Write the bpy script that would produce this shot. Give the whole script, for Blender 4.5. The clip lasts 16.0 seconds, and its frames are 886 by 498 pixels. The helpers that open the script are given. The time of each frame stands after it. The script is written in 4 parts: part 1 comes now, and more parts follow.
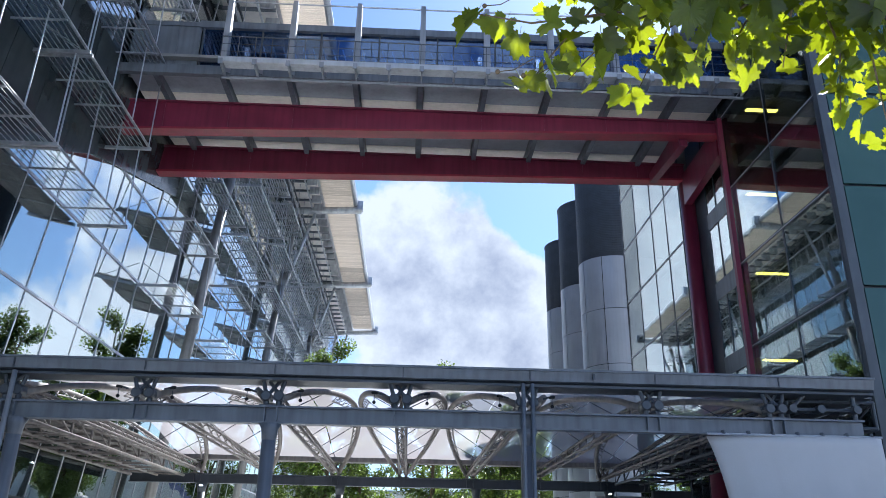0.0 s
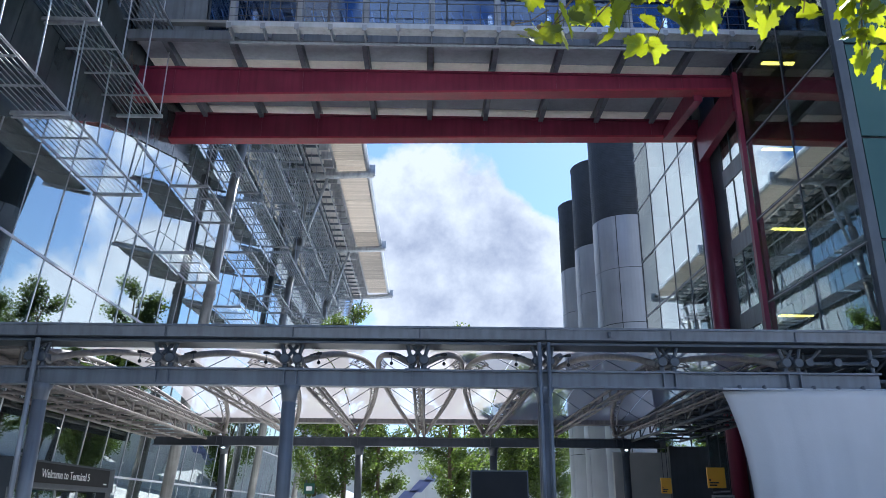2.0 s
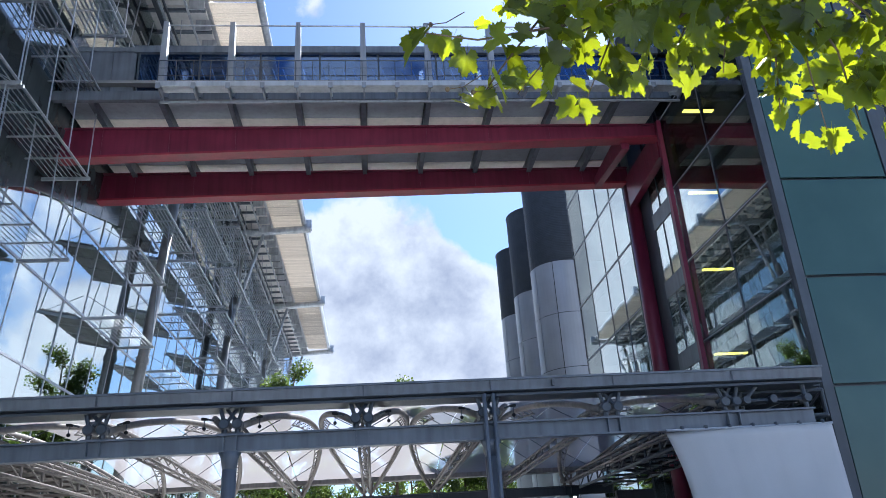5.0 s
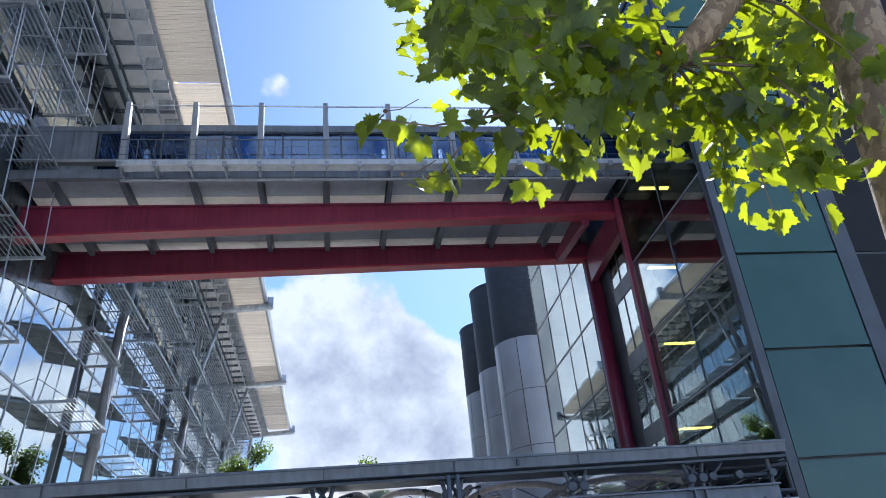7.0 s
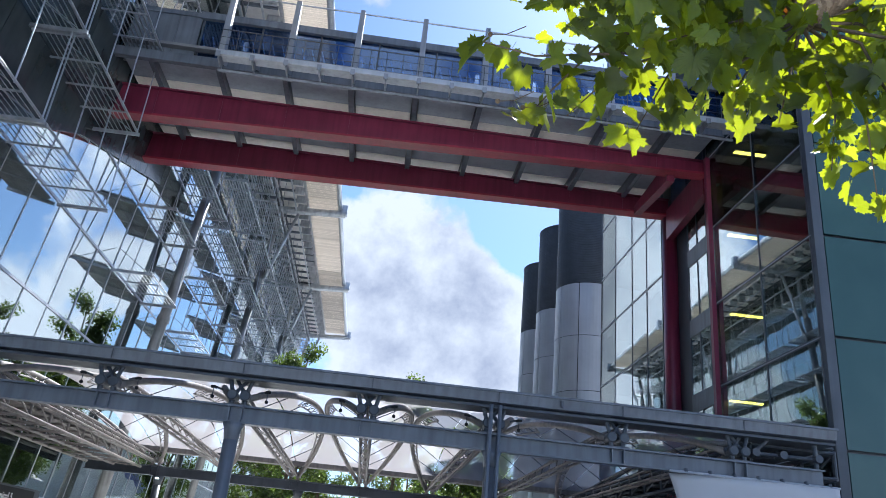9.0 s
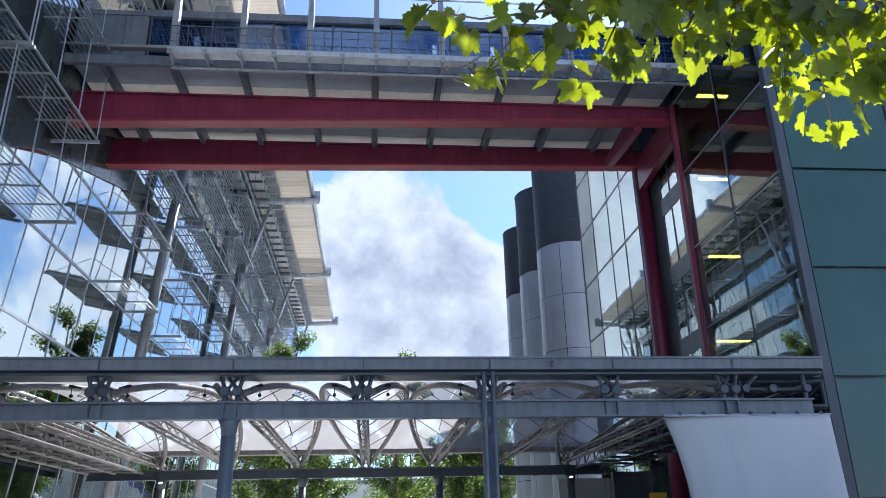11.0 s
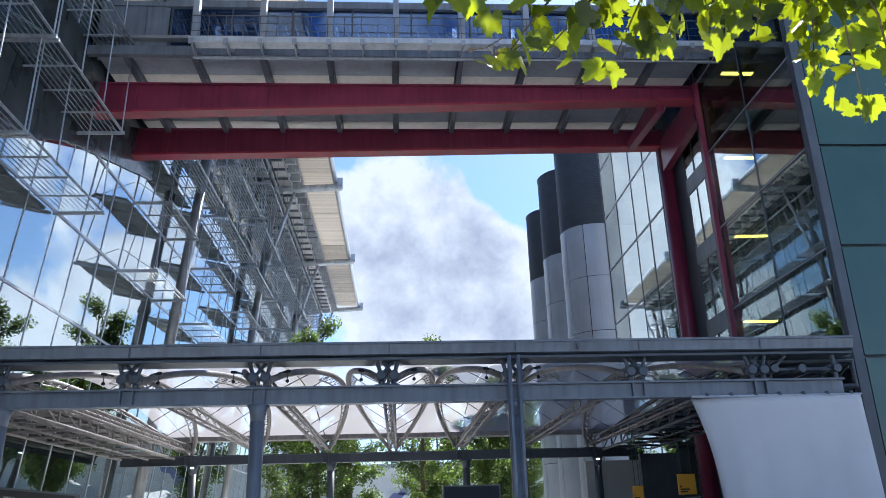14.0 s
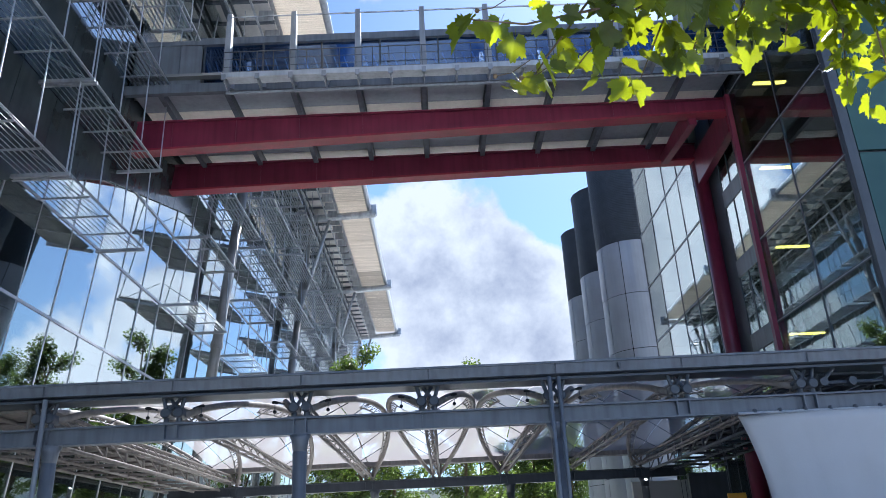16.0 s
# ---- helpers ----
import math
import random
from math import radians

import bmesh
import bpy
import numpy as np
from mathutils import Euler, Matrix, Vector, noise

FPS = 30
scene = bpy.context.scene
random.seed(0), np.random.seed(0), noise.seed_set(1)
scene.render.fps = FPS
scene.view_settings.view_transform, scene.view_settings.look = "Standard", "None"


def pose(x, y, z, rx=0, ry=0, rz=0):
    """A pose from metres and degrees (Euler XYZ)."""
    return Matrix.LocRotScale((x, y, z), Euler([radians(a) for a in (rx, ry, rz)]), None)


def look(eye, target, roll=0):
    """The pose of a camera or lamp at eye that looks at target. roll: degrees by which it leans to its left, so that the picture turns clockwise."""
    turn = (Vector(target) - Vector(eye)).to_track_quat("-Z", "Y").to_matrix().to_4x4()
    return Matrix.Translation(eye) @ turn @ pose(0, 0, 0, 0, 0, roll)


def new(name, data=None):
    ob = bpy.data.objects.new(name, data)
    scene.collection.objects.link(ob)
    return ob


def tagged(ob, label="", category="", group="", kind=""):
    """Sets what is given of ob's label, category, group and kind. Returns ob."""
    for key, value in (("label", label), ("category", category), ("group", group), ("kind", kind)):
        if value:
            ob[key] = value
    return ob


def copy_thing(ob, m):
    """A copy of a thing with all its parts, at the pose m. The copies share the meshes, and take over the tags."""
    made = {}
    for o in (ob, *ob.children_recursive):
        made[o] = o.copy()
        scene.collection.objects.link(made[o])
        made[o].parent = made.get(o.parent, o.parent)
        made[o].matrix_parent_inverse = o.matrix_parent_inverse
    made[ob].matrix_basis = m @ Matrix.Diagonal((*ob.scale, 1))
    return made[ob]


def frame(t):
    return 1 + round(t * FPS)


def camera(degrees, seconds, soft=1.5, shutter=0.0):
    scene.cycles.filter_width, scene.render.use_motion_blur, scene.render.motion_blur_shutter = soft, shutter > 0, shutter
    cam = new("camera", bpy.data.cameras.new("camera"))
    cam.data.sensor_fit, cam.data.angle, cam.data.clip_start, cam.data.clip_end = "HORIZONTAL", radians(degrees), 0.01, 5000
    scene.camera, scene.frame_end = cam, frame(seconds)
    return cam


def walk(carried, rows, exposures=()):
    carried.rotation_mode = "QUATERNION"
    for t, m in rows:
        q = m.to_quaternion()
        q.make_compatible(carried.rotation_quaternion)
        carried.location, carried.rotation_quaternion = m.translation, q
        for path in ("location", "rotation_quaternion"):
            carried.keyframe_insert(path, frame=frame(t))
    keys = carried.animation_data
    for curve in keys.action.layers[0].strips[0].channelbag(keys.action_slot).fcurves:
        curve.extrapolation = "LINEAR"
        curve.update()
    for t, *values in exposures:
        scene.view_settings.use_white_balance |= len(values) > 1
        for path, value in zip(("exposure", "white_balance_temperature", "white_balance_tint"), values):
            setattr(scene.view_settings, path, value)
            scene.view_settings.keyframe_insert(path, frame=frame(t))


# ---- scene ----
cam = camera(60.0, 16.0, soft=0.5)
PATH = [
    (0, pose(0.022, 0, 1.621, 111.77, -0.98, -2.61)),
    (0.5, pose(0.018, 0, 1.601, 111.07, -1.29, 0.41)),
    (1, pose(0.006, 0, 1.583, 110.43, -0.29, -0.23)),
    (1.5, pose(0.003, 0, 1.566, 109.72, 0.11, -0.99)),
    (2, pose(-0.006, 0, 1.576, 109.00, -0.29, -1.31)),
    (2.5, pose(-0.017, 0, 1.571, 108.40, -0.67, -1.31)),
    (3, pose(0.001, 0, 1.600, 108.25, -0.44, -1.72)),
    (3.5, pose(-0.001, 0, 1.599, 108.80, -0.00, -2.50)),
    (4, pose(-0.006, 0, 1.613, 109.79, 0.80, -3.67)),
    (4.5, pose(-0.021, 0, 1.624, 111.12, 2.11, -4.51)),
    (5, pose(-0.025, 0, 1.657, 112.66, 3.45, -4.77)),
    (5.2, pose(-0.02, 0, 1.665, 113.54, 4.21, -4.79)),
    (7.3, pose(0.03, 0, 1.712, 118.21, 4.99, -7.08)),
    (7.5, pose(0.032, 0, 1.714, 117.62, 4.60, -6.76)),
    (8, pose(0.023, 0, 1.710, 116.81, 2.31, -5.71)),
    (8.5, pose(-0.014, 0, 1.704, 115.31, -2.57, -4.76)),
    (9, pose(-0.007, 0, 1.691, 112.85, -5.25, -5.94)),
    (9.2, pose(0.011, 0, 1.690, 111.67, -3.96, -7.48)),
    (11.3, pose(0.053, 0, 1.683, 110.80, 1.69, -4.32)),
    (11.5, pose(0.047, 0, 1.676, 110.76, 1.59, -3.88)),
    (12, pose(0.025, 0, 1.671, 110.47, 0.97, -3.83)),
    (12.5, pose(0.012, 0, 1.671, 110.26, 0.78, -4.42)),
    (13, pose(0.021, 0, 1.671, 110.09, 0.83, -4.47)),
    (13.5, pose(0.040, 0, 1.683, 109.86, 1.14, -3.99)),
    (14, pose(0.038, 0, 1.673, 109.76, 1.48, -3.09)),
    (14.5, pose(0.035, 0, 1.672, 109.85, 1.76, -1.99)),
    (15, pose(0.037, 0, 1.682, 110.31, 1.93, -1.25)),
    (15.5, pose(0.046, 0, 1.689, 111.05, 2.14, -0.62)),
    (16, pose(0.057, 0, 1.697, 111.58, 2.64, 0.18)),
]
walk(cam, PATH, ((0.0, 1.34, 5660, 8), (16.0, 1.34, 5660, 8)))

# ---------------------------------------------------------------- light
SUN = Vector((0.29, 0.64, 0.71)).normalized()
sun = new("sun", bpy.data.lights.new("sun", "SUN"))
sun.data.energy, sun.data.angle, sun.data.color = 5.0, radians(0.6), (1.0, 0.95, 0.87)
sun.matrix_world = look(SUN * 100, (0, 0, 0))

world = bpy.data.worlds.new("sky")
scene.world = world
world.use_nodes = True
wt = world.node_tree
wt.nodes.clear()


def wnode(kind, **kw):
    n = wt.nodes.new(kind)
    for k, v in kw.items():
        n.inputs[k].default_value = v
    return n


def wmath(op, a, b=None, clamp=False):
    n = wt.nodes.new("ShaderNodeMath")
    n.operation, n.use_clamp = op, clamp
    for i, v in enumerate((a, b)):
        if v is None:
            continue
        if isinstance(v, (int, float)):
            n.inputs[i].default_value = v
        else:
            wt.links.new(v, n.inputs[i])
    return n.outputs[0]


sky = wt.nodes.new("ShaderNodeTexSky")
sky.sky_type, sky.sun_disc = "NISHITA", False
sky.sun_elevation = math.asin(SUN.z)
sky.sun_rotation = math.atan2(SUN.x, SUN.y)
sky.air_density, sky.dust_density, sky.ozone_density = 1.0, 0.45, 1.6
coord = wt.nodes.new("ShaderNodeTexCoord")
direction = coord.outputs["Generated"]
# broken cumulus: two scales of noise, and one large bank of cloud low over the far end of the street
big = wnode("ShaderNodeTexNoise", Scale=2.6, Detail=6.0, Roughness=0.56)
wt.links.new(direction, big.inputs["Vector"])
fine = wnode("ShaderNodeTexNoise", Scale=8.0, Detail=8.0, Roughness=0.62)
wt.links.new(direction, fine.inputs["Vector"])


def bank(place, size):
    d = wt.nodes.new("ShaderNodeVectorMath")
    d.operation = "DISTANCE"
    wt.links.new(direction, d.inputs[0])
    d.inputs[1].default_value = Vector(place).normalized()
    return wmath("SUBTRACT", 1.0, wmath("DIVIDE", d.outputs["Value"], size), True)


cover = wmath("ADD", wmath("MULTIPLY", big.outputs["Fac"], 1.0), wmath("MULTIPLY", fine.outputs["Fac"], 0.55))
for place, size, weight in (((0.0, 1, 0.36), 0.20, 0.5), ((0.08, 1, 0.24), 0.18, 0.3), ((0.64, 1, 0.36), 0.30, 0.16), ((-0.36, 1, 0.45), 0.22, 0.25), ((0.215, 1, 0.49), 0.11, -0.8), ((0.16, 1, 0.29), 0.14, 0.45), ((0.0, 1, 0.98), 0.38, -0.45), ((-0.07, 1, 0.86), 0.08, 0.5)):
    cover = wmath("ADD", cover, wmath("MULTIPLY", bank(place, size), weight))
mask = wmath("MULTIPLY", wmath("SUBTRACT", cover, 0.835), 12.0, True)
shade = wnode("ShaderNodeTexNoise", Scale=8.0, Detail=7.0, Roughness=0.6)
shift = wt.nodes.new("ShaderNodeVectorMath")
shift.operation = "ADD"
shift.inputs[1].default_value = (3.1, 1.7, 0.4)
wt.links.new(direction, shift.inputs[0])
wt.links.new(shift.outputs[0], shade.inputs["Vector"])
ramp = wt.nodes.new("ShaderNodeValToRGB")
ramp.color_ramp.elements[0].position, ramp.color_ramp.elements[0].color = 0.0, (0.175, 0.192, 0.245, 1)
ramp.color_ramp.elements[1].position, ramp.color_ramp.elements[1].color = 0.95, (0.375, 0.382, 0.405, 1)
# thin edges of a cloud are bright, its thick middle grey
thick = wmath("MULTIPLY", wmath("SUBTRACT", cover, 0.89), 0.85, True)
for place, size, weight in (((0.07, 1, 0.345), 0.12, 0.3), ((0.0, 1, 0.25), 0.14, 0.2), ((0.12, 1, 0.26), 0.12, 0.2)):
    thick = wmath("ADD", thick, wmath("MULTIPLY", bank(place, size), weight))
grain = wmath("MULTIPLY", wmath("SUBTRACT", shade.outputs["Fac"], 0.5), 3.7)
wt.links.new(wmath("ADD", wmath("SUBTRACT", 1.0, thick), grain, True), ramp.inputs[0])
# clouds to both sides are raised in brightness to strengthen the glass reflections
split = wt.nodes.new("ShaderNodeSeparateXYZ")
wt.links.new(direction, split.inputs[0])
side_gain = wt.nodes.new("ShaderNodeMapRange")
side_gain.interpolation_type = "SMOOTHSTEP"
side_gain.inputs["From Min"].default_value, side_gain.inputs["From Max"].default_value = 0.22, 0.5
side_gain.inputs["To Min"].default_value, side_gain.inputs["To Max"].default_value = 1.0, 2.2
wt.links.new(wmath("ABSOLUTE", split.outputs["X"]), side_gain.inputs[0])
bright_cloud = wt.nodes.new("ShaderNodeVectorMath")
bright_cloud.operation = "SCALE"
wt.links.new(ramp.outputs[0], bright_cloud.inputs[0])
wt.links.new(side_gain.outputs[0], bright_cloud.inputs["Scale"])
sky_gain = wt.nodes.new("ShaderNodeMix")
sky_gain.data_type, sky_gain.blend_type = "RGBA", "MULTIPLY"
sky_gain.inputs[0].default_value = 1.0
wt.links.new(sky.outputs[0], sky_gain.inputs[6])
sky_gain.inputs[7].default_value = (0.056, 0.063, 0.076, 1)
blend = wt.nodes.new("ShaderNodeMix")
blend.data_type = "RGBA"
wt.links.new(mask, blend.inputs[0])
wt.links.new(sky_gain.outputs[2], blend.inputs[6])
wt.links.new(bright_cloud.outputs[0], blend.inputs[7])
back = wnode("ShaderNodeBackground", Strength=1.0)
wt.links.new(blend.outputs[2], back.inputs[0])
wout = wt.nodes.new("ShaderNodeOutputWorld")
wt.links.new(back.outputs[0], wout.inputs[0])


# ---------------------------------------------------------------- materials
def material(name, color, rough=0.5, metal=0.0, vary=0.15, scale=3.0, bump=0.1, bump_scale=40.0, streak=0.0, spec=0.5):
    """Painted, metal or mineral surface: two scales of tone, grime streaks and fine relief."""
    m = bpy.data.materials.new(name)
    m.use_nodes = True
    t = m.node_tree
    b = t.nodes["Principled BSDF"]
    b.inputs["Roughness"].default_value = rough
    b.inputs["Metallic"].default_value = metal
    b.inputs["Specular IOR Level"].default_value = spec
    co = t.nodes.new("ShaderNodeTexCoord")
    n1 = t.nodes.new("ShaderNodeTexNoise")
    n1.inputs["Scale"].default_value, n1.inputs["Detail"].default_value = scale, 5
    t.links.new(co.outputs["Object"], n1.inputs["Vector"])
    n2 = t.nodes.new("ShaderNodeTexNoise")
    n2.inputs["Scale"].default_value, n2.inputs["Detail"].default_value = bump_scale, 4
    t.links.new(co.outputs["Object"], n2.inputs["Vector"])
    r = t.nodes.new("ShaderNodeMapRange")
    r.inputs["From Min"].default_value, r.inputs["From Max"].default_value = 0.3, 0.7
    r.inputs["To Min"].default_value, r.inputs["To Max"].default_value = 1 - vary, 1 + vary
    t.links.new(n1.outputs["Fac"], r.inputs[0])
    info = t.nodes.new("ShaderNodeObjectInfo")
    r2 = t.nodes.new("ShaderNodeMapRange")
    r2.inputs["To Min"].default_value, r2.inputs["To Max"].default_value = 1 - vary * 0.4, 1 + vary * 0.4
    t.links.new(info.outputs["Random"], r2.inputs[0])
    mul = t.nodes.new("ShaderNodeMath")
    mul.operation = "MULTIPLY"
    t.links.new(r.outputs[0], mul.inputs[0])
    t.links.new(r2.outputs[0], mul.inputs[1])
    fac = mul.outputs[0]
    if streak:
        mp = t.nodes.new("ShaderNodeMapping")
        mp.inputs["Scale"].default_value = (6, 6, 0.35)
        t.links.new(co.outputs["Object"], mp.inputs[0])
        n3 = t.nodes.new("ShaderNodeTexNoise")
        n3.inputs["Scale"].default_value, n3.inputs["Detail"].default_value = 1.0, 6
        t.links.new(mp.outputs[0], n3.inputs["Vector"])
        r3 = t.nodes.new("ShaderNodeMapRange")
        r3.inputs["From Min"].default_value, r3.inputs["From Max"].default_value = 0.42, 0.72
        r3.inputs["To Min"].default_value, r3.inputs["To Max"].default_value = 1.0, 1 - streak
        t.links.new(n3.outputs["Fac"], r3.inputs[0])
        m2 = t.nodes.new("ShaderNodeMath")
        m2.operation = "MULTIPLY"
        t.links.new(fac, m2.inputs[0])
        t.links.new(r3.outputs[0], m2.inputs[1])
        fac = m2.outputs[0]
    mix = t.nodes.new("ShaderNodeVectorMath")
    mix.operation = "SCALE"
    mix.inputs[0].default_value = color
    t.links.new(fac, mix.inputs["Scale"])
    t.links.new(mix.outputs[0], b.inputs["Base Color"])
    rr = t.nodes.new("ShaderNodeMapRange")
    rr.inputs["To Min"].default_value, rr.inputs["To Max"].default_value = max(0.02, rough - 0.1), min(1, rough + 0.12)
    t.links.new(n1.outputs["Fac"], rr.inputs[0])
    t.links.new(rr.outputs[0], b.inputs["Roughness"])
    if bump:
        bp = t.nodes.new("ShaderNodeBump")
        bp.inputs["Strength"].default_value, bp.inputs["Distance"].default_value = bump, 0.02
        t.links.new(n2.outputs["Fac"], bp.inputs["Height"])
        t.links.new(bp.outputs[0], b.inputs["Normal"])
    return m


def glass(name, tint, base, power, rough=0.015, wave=0.02, coat=(0.92, 0.97, 0.98)):
    """Coated facade glass: a mirror coat by Fresnel over a tinted clear pane, very slightly wavy."""
    m = bpy.data.materials.new(name)
    m.use_nodes = True
    t = m.node_tree
    t.nodes.clear()
    out = t.nodes.new("ShaderNodeOutputMaterial")
    clear = t.nodes.new("ShaderNodeBsdfTransparent")
    clear.inputs[0].default_value = (*tint, 1)
    gloss = t.nodes.new("ShaderNodeBsdfGlossy")
    gloss.inputs["Color"].default_value = (*coat, 1)
    gloss.inputs["Roughness"].default_value = rough
    lw = t.nodes.new("ShaderNodeLayerWeight")
    lw.inputs["Blend"].default_value = 0.5
    fr = t.nodes.new("ShaderNodeMath")
    fr.operation = "POWER"
    fr.inputs[1].default_value = power
    t.links.new(lw.outputs["Facing"], fr.inputs[0])
    r = t.nodes.new("ShaderNodeMapRange")
    r.inputs["To Min"].default_value, r.inputs["To Max"].default_value = base, 1.0
    t.links.new(fr.outputs[0], r.inputs[0])
    co = t.nodes.new("ShaderNodeTexCoord")
    n = t.nodes.new("ShaderNodeTexNoise")
    n.inputs["Scale"].default_value, n.inputs["Detail"].default_value = 0.8, 1
    t.links.new(co.outputs["Object"], n.inputs["Vector"])
    bp = t.nodes.new("ShaderNodeBump")
    bp.inputs["Strength"].default_value, bp.inputs["Distance"].default_value = wave, 0.1
    t.links.new(n.outputs["Fac"], bp.inputs["Height"])
    t.links.new(bp.outputs[0], gloss.inputs["Normal"])
    mix = t.nodes.new("ShaderNodeMixShader")
    t.links.new(r.outputs[0], mix.inputs[0])
    t.links.new(clear.outputs[0], mix.inputs[1])
    t.links.new(gloss.outputs[0], mix.inputs[2])
    t.links.new(mix.outputs[0], out.inputs[0])
    return m


def leaf_material(name, top, through_color, amount=0.55):
    m = bpy.data.materials.new(name)
    m.use_nodes = True
    t = m.node_tree
    b = t.nodes["Principled BSDF"]
    out = t.nodes["Material Output"]
    b.inputs["Roughness"].default_value = 0.42
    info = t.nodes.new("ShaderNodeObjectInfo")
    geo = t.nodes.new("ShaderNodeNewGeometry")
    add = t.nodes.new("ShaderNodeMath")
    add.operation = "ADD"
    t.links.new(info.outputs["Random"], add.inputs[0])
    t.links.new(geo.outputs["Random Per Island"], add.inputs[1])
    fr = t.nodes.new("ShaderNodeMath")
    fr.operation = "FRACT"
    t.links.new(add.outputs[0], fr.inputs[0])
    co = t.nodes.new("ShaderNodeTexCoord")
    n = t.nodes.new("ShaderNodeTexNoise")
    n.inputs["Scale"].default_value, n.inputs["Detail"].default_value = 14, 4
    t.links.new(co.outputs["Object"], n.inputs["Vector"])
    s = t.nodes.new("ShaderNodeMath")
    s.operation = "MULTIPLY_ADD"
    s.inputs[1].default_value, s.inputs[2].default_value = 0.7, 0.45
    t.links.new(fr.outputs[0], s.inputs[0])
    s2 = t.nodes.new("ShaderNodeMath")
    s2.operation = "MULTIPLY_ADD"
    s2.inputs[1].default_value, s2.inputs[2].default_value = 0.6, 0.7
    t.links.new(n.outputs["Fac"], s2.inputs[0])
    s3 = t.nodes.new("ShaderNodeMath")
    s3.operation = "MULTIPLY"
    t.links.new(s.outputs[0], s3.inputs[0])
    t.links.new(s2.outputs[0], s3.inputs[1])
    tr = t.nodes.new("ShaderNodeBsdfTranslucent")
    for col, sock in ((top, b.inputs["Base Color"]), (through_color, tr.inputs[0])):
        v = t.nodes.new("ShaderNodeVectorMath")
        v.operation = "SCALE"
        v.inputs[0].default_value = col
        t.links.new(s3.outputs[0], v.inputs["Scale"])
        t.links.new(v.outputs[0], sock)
    mix = t.nodes.new("ShaderNodeMixShader")
    mix.inputs[0].default_value = amount
    t.links.new(b.outputs[0], mix.inputs[1])
    t.links.new(tr.outputs[0], mix.inputs[2])
    t.links.new(mix.outputs[0], out.inputs[0])
    return m


def emitter(name, color, strength):
    m = bpy.data.materials.new(name)
    m.use_nodes = True
    b = m.node_tree.nodes["Principled BSDF"]
    b.inputs["Base Color"].default_value = (*color, 1)
    b.inputs["Emission Color"].default_value = (*color, 1)
    b.inputs["Emission Strength"].default_value = strength
    return m


STEEL = material("galvanised steel", (0.43, 0.45, 0.48), 0.4, 0.6, 0.2, 2.0, 0.08, streak=0.25)
SILVER = material("silver paint", (0.42, 0.44, 0.475), 0.35, 0.35, 0.12, 1.5, 0.05, streak=0.2)
GREYPAINT = material("slate grey paint", (0.14, 0.157, 0.185), 0.42, 0.1, 0.18, 1.2, 0.08, streak=0.3)
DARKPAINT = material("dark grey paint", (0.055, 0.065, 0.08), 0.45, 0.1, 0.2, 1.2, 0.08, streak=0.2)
FINPAINT = material("mid grey paint", (0.27, 0.285, 0.315), 0.4, 0.25, 0.14, 1.5, 0.05, streak=0.25)
BUFF = material("dusty buff paint", (0.215, 0.192, 0.176), 0.55, 0.05, 0.2, 1.5, 0.1, streak=0.35)
TUBEPAINT = material("weathered brown-grey tube", (0.26, 0.255, 0.25), 0.4, 0.3, 0.2, 1.5, 0.06, streak=0.35)
DARKGLOSS = material("dark glossy panel", (0.042, 0.054, 0.06), 0.2, 0.0, 0.3, 0.9, 0.03, 2.0, streak=0.15, spec=0.5)
BLADE = material("dull steel blade", (0.42, 0.43, 0.45), 0.38, 0.45, 0.2, 2.0, 0.05)
MULLION = material("grey anodised mullion", (0.38, 0.395, 0.42), 0.35, 0.5, 0.12, 1.5, 0.0)
RED = material("dark red paint", (0.175, 0.021, 0.05), 0.38, 0.0, 0.16, 0.9, 0.06, streak=0.3)
REDBOUNCE = material("red paint with bounce light", (0.30, 0.028, 0.05), 0.4, 0.0, 0.2, 1.5, 0.06, streak=0.2)
CREAM = material("cream soffit panel", (0.84, 0.78, 0.70), 0.6, 0.0, 0.08, 1.2, 0.05, streak=0.1)
ROOFSOFFIT = material("pale roof soffit", (0.66, 0.63, 0.60), 0.6, 0.0, 0.1, 1.2, 0.05, streak=0.1)
SOFFIT = material("grey soffit panel", (0.36, 0.385, 0.425), 0.55, 0.1, 0.1, 1.5, 0.05, streak=0.15)
PANELGREEN = material("green glass panel", (0.04, 0.082, 0.072), 0.2, 0.0, 0.1, 0.5, 0.0, spec=0.6)
TANKPANEL = material("silver panel", (0.35, 0.37, 0.41), 0.38, 0.4, 0.10, 0.5, 0.02, streak=0.04)
TANKMESH = material("dark perforated louvre", (0.045, 0.052, 0.062), 0.55, 0.2, 0.2, 2.0, 0.3, 60)
INSIDE = material("dim interior wall", (0.26, 0.28, 0.29), 0.8, 0.0, 0.3, 0.5, 0.0)
SLAB = material("concrete floor slab", (0.22, 0.22, 0.22), 0.8, 0.0, 0.2, 1.0, 0.1)
PAVING = material("pale stone paving", (0.54, 0.53, 0.51), 0.75, 0.0, 0.25, 0.4, 0.25, 30)
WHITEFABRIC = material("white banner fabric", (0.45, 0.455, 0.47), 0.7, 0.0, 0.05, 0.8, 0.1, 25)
WHITEWALL = material("pale cladding", (0.78, 0.80, 0.81), 0.6, 0.0, 0.1, 0.5, 0.05)
PALEWALL = material("pale grey render", (0.46, 0.46, 0.44), 0.7, 0.0, 0.1, 0.6, 0.1)
BLACKSIGN = material("black sign board", (0.013, 0.014, 0.016), 0.6, 0.0, 0.2, 2.0, 0.0, spec=0.2)
YELLOW = material("yellow sign board", (0.72, 0.36, 0.02), 0.45, 0.0, 0.06, 2.0, 0.0)
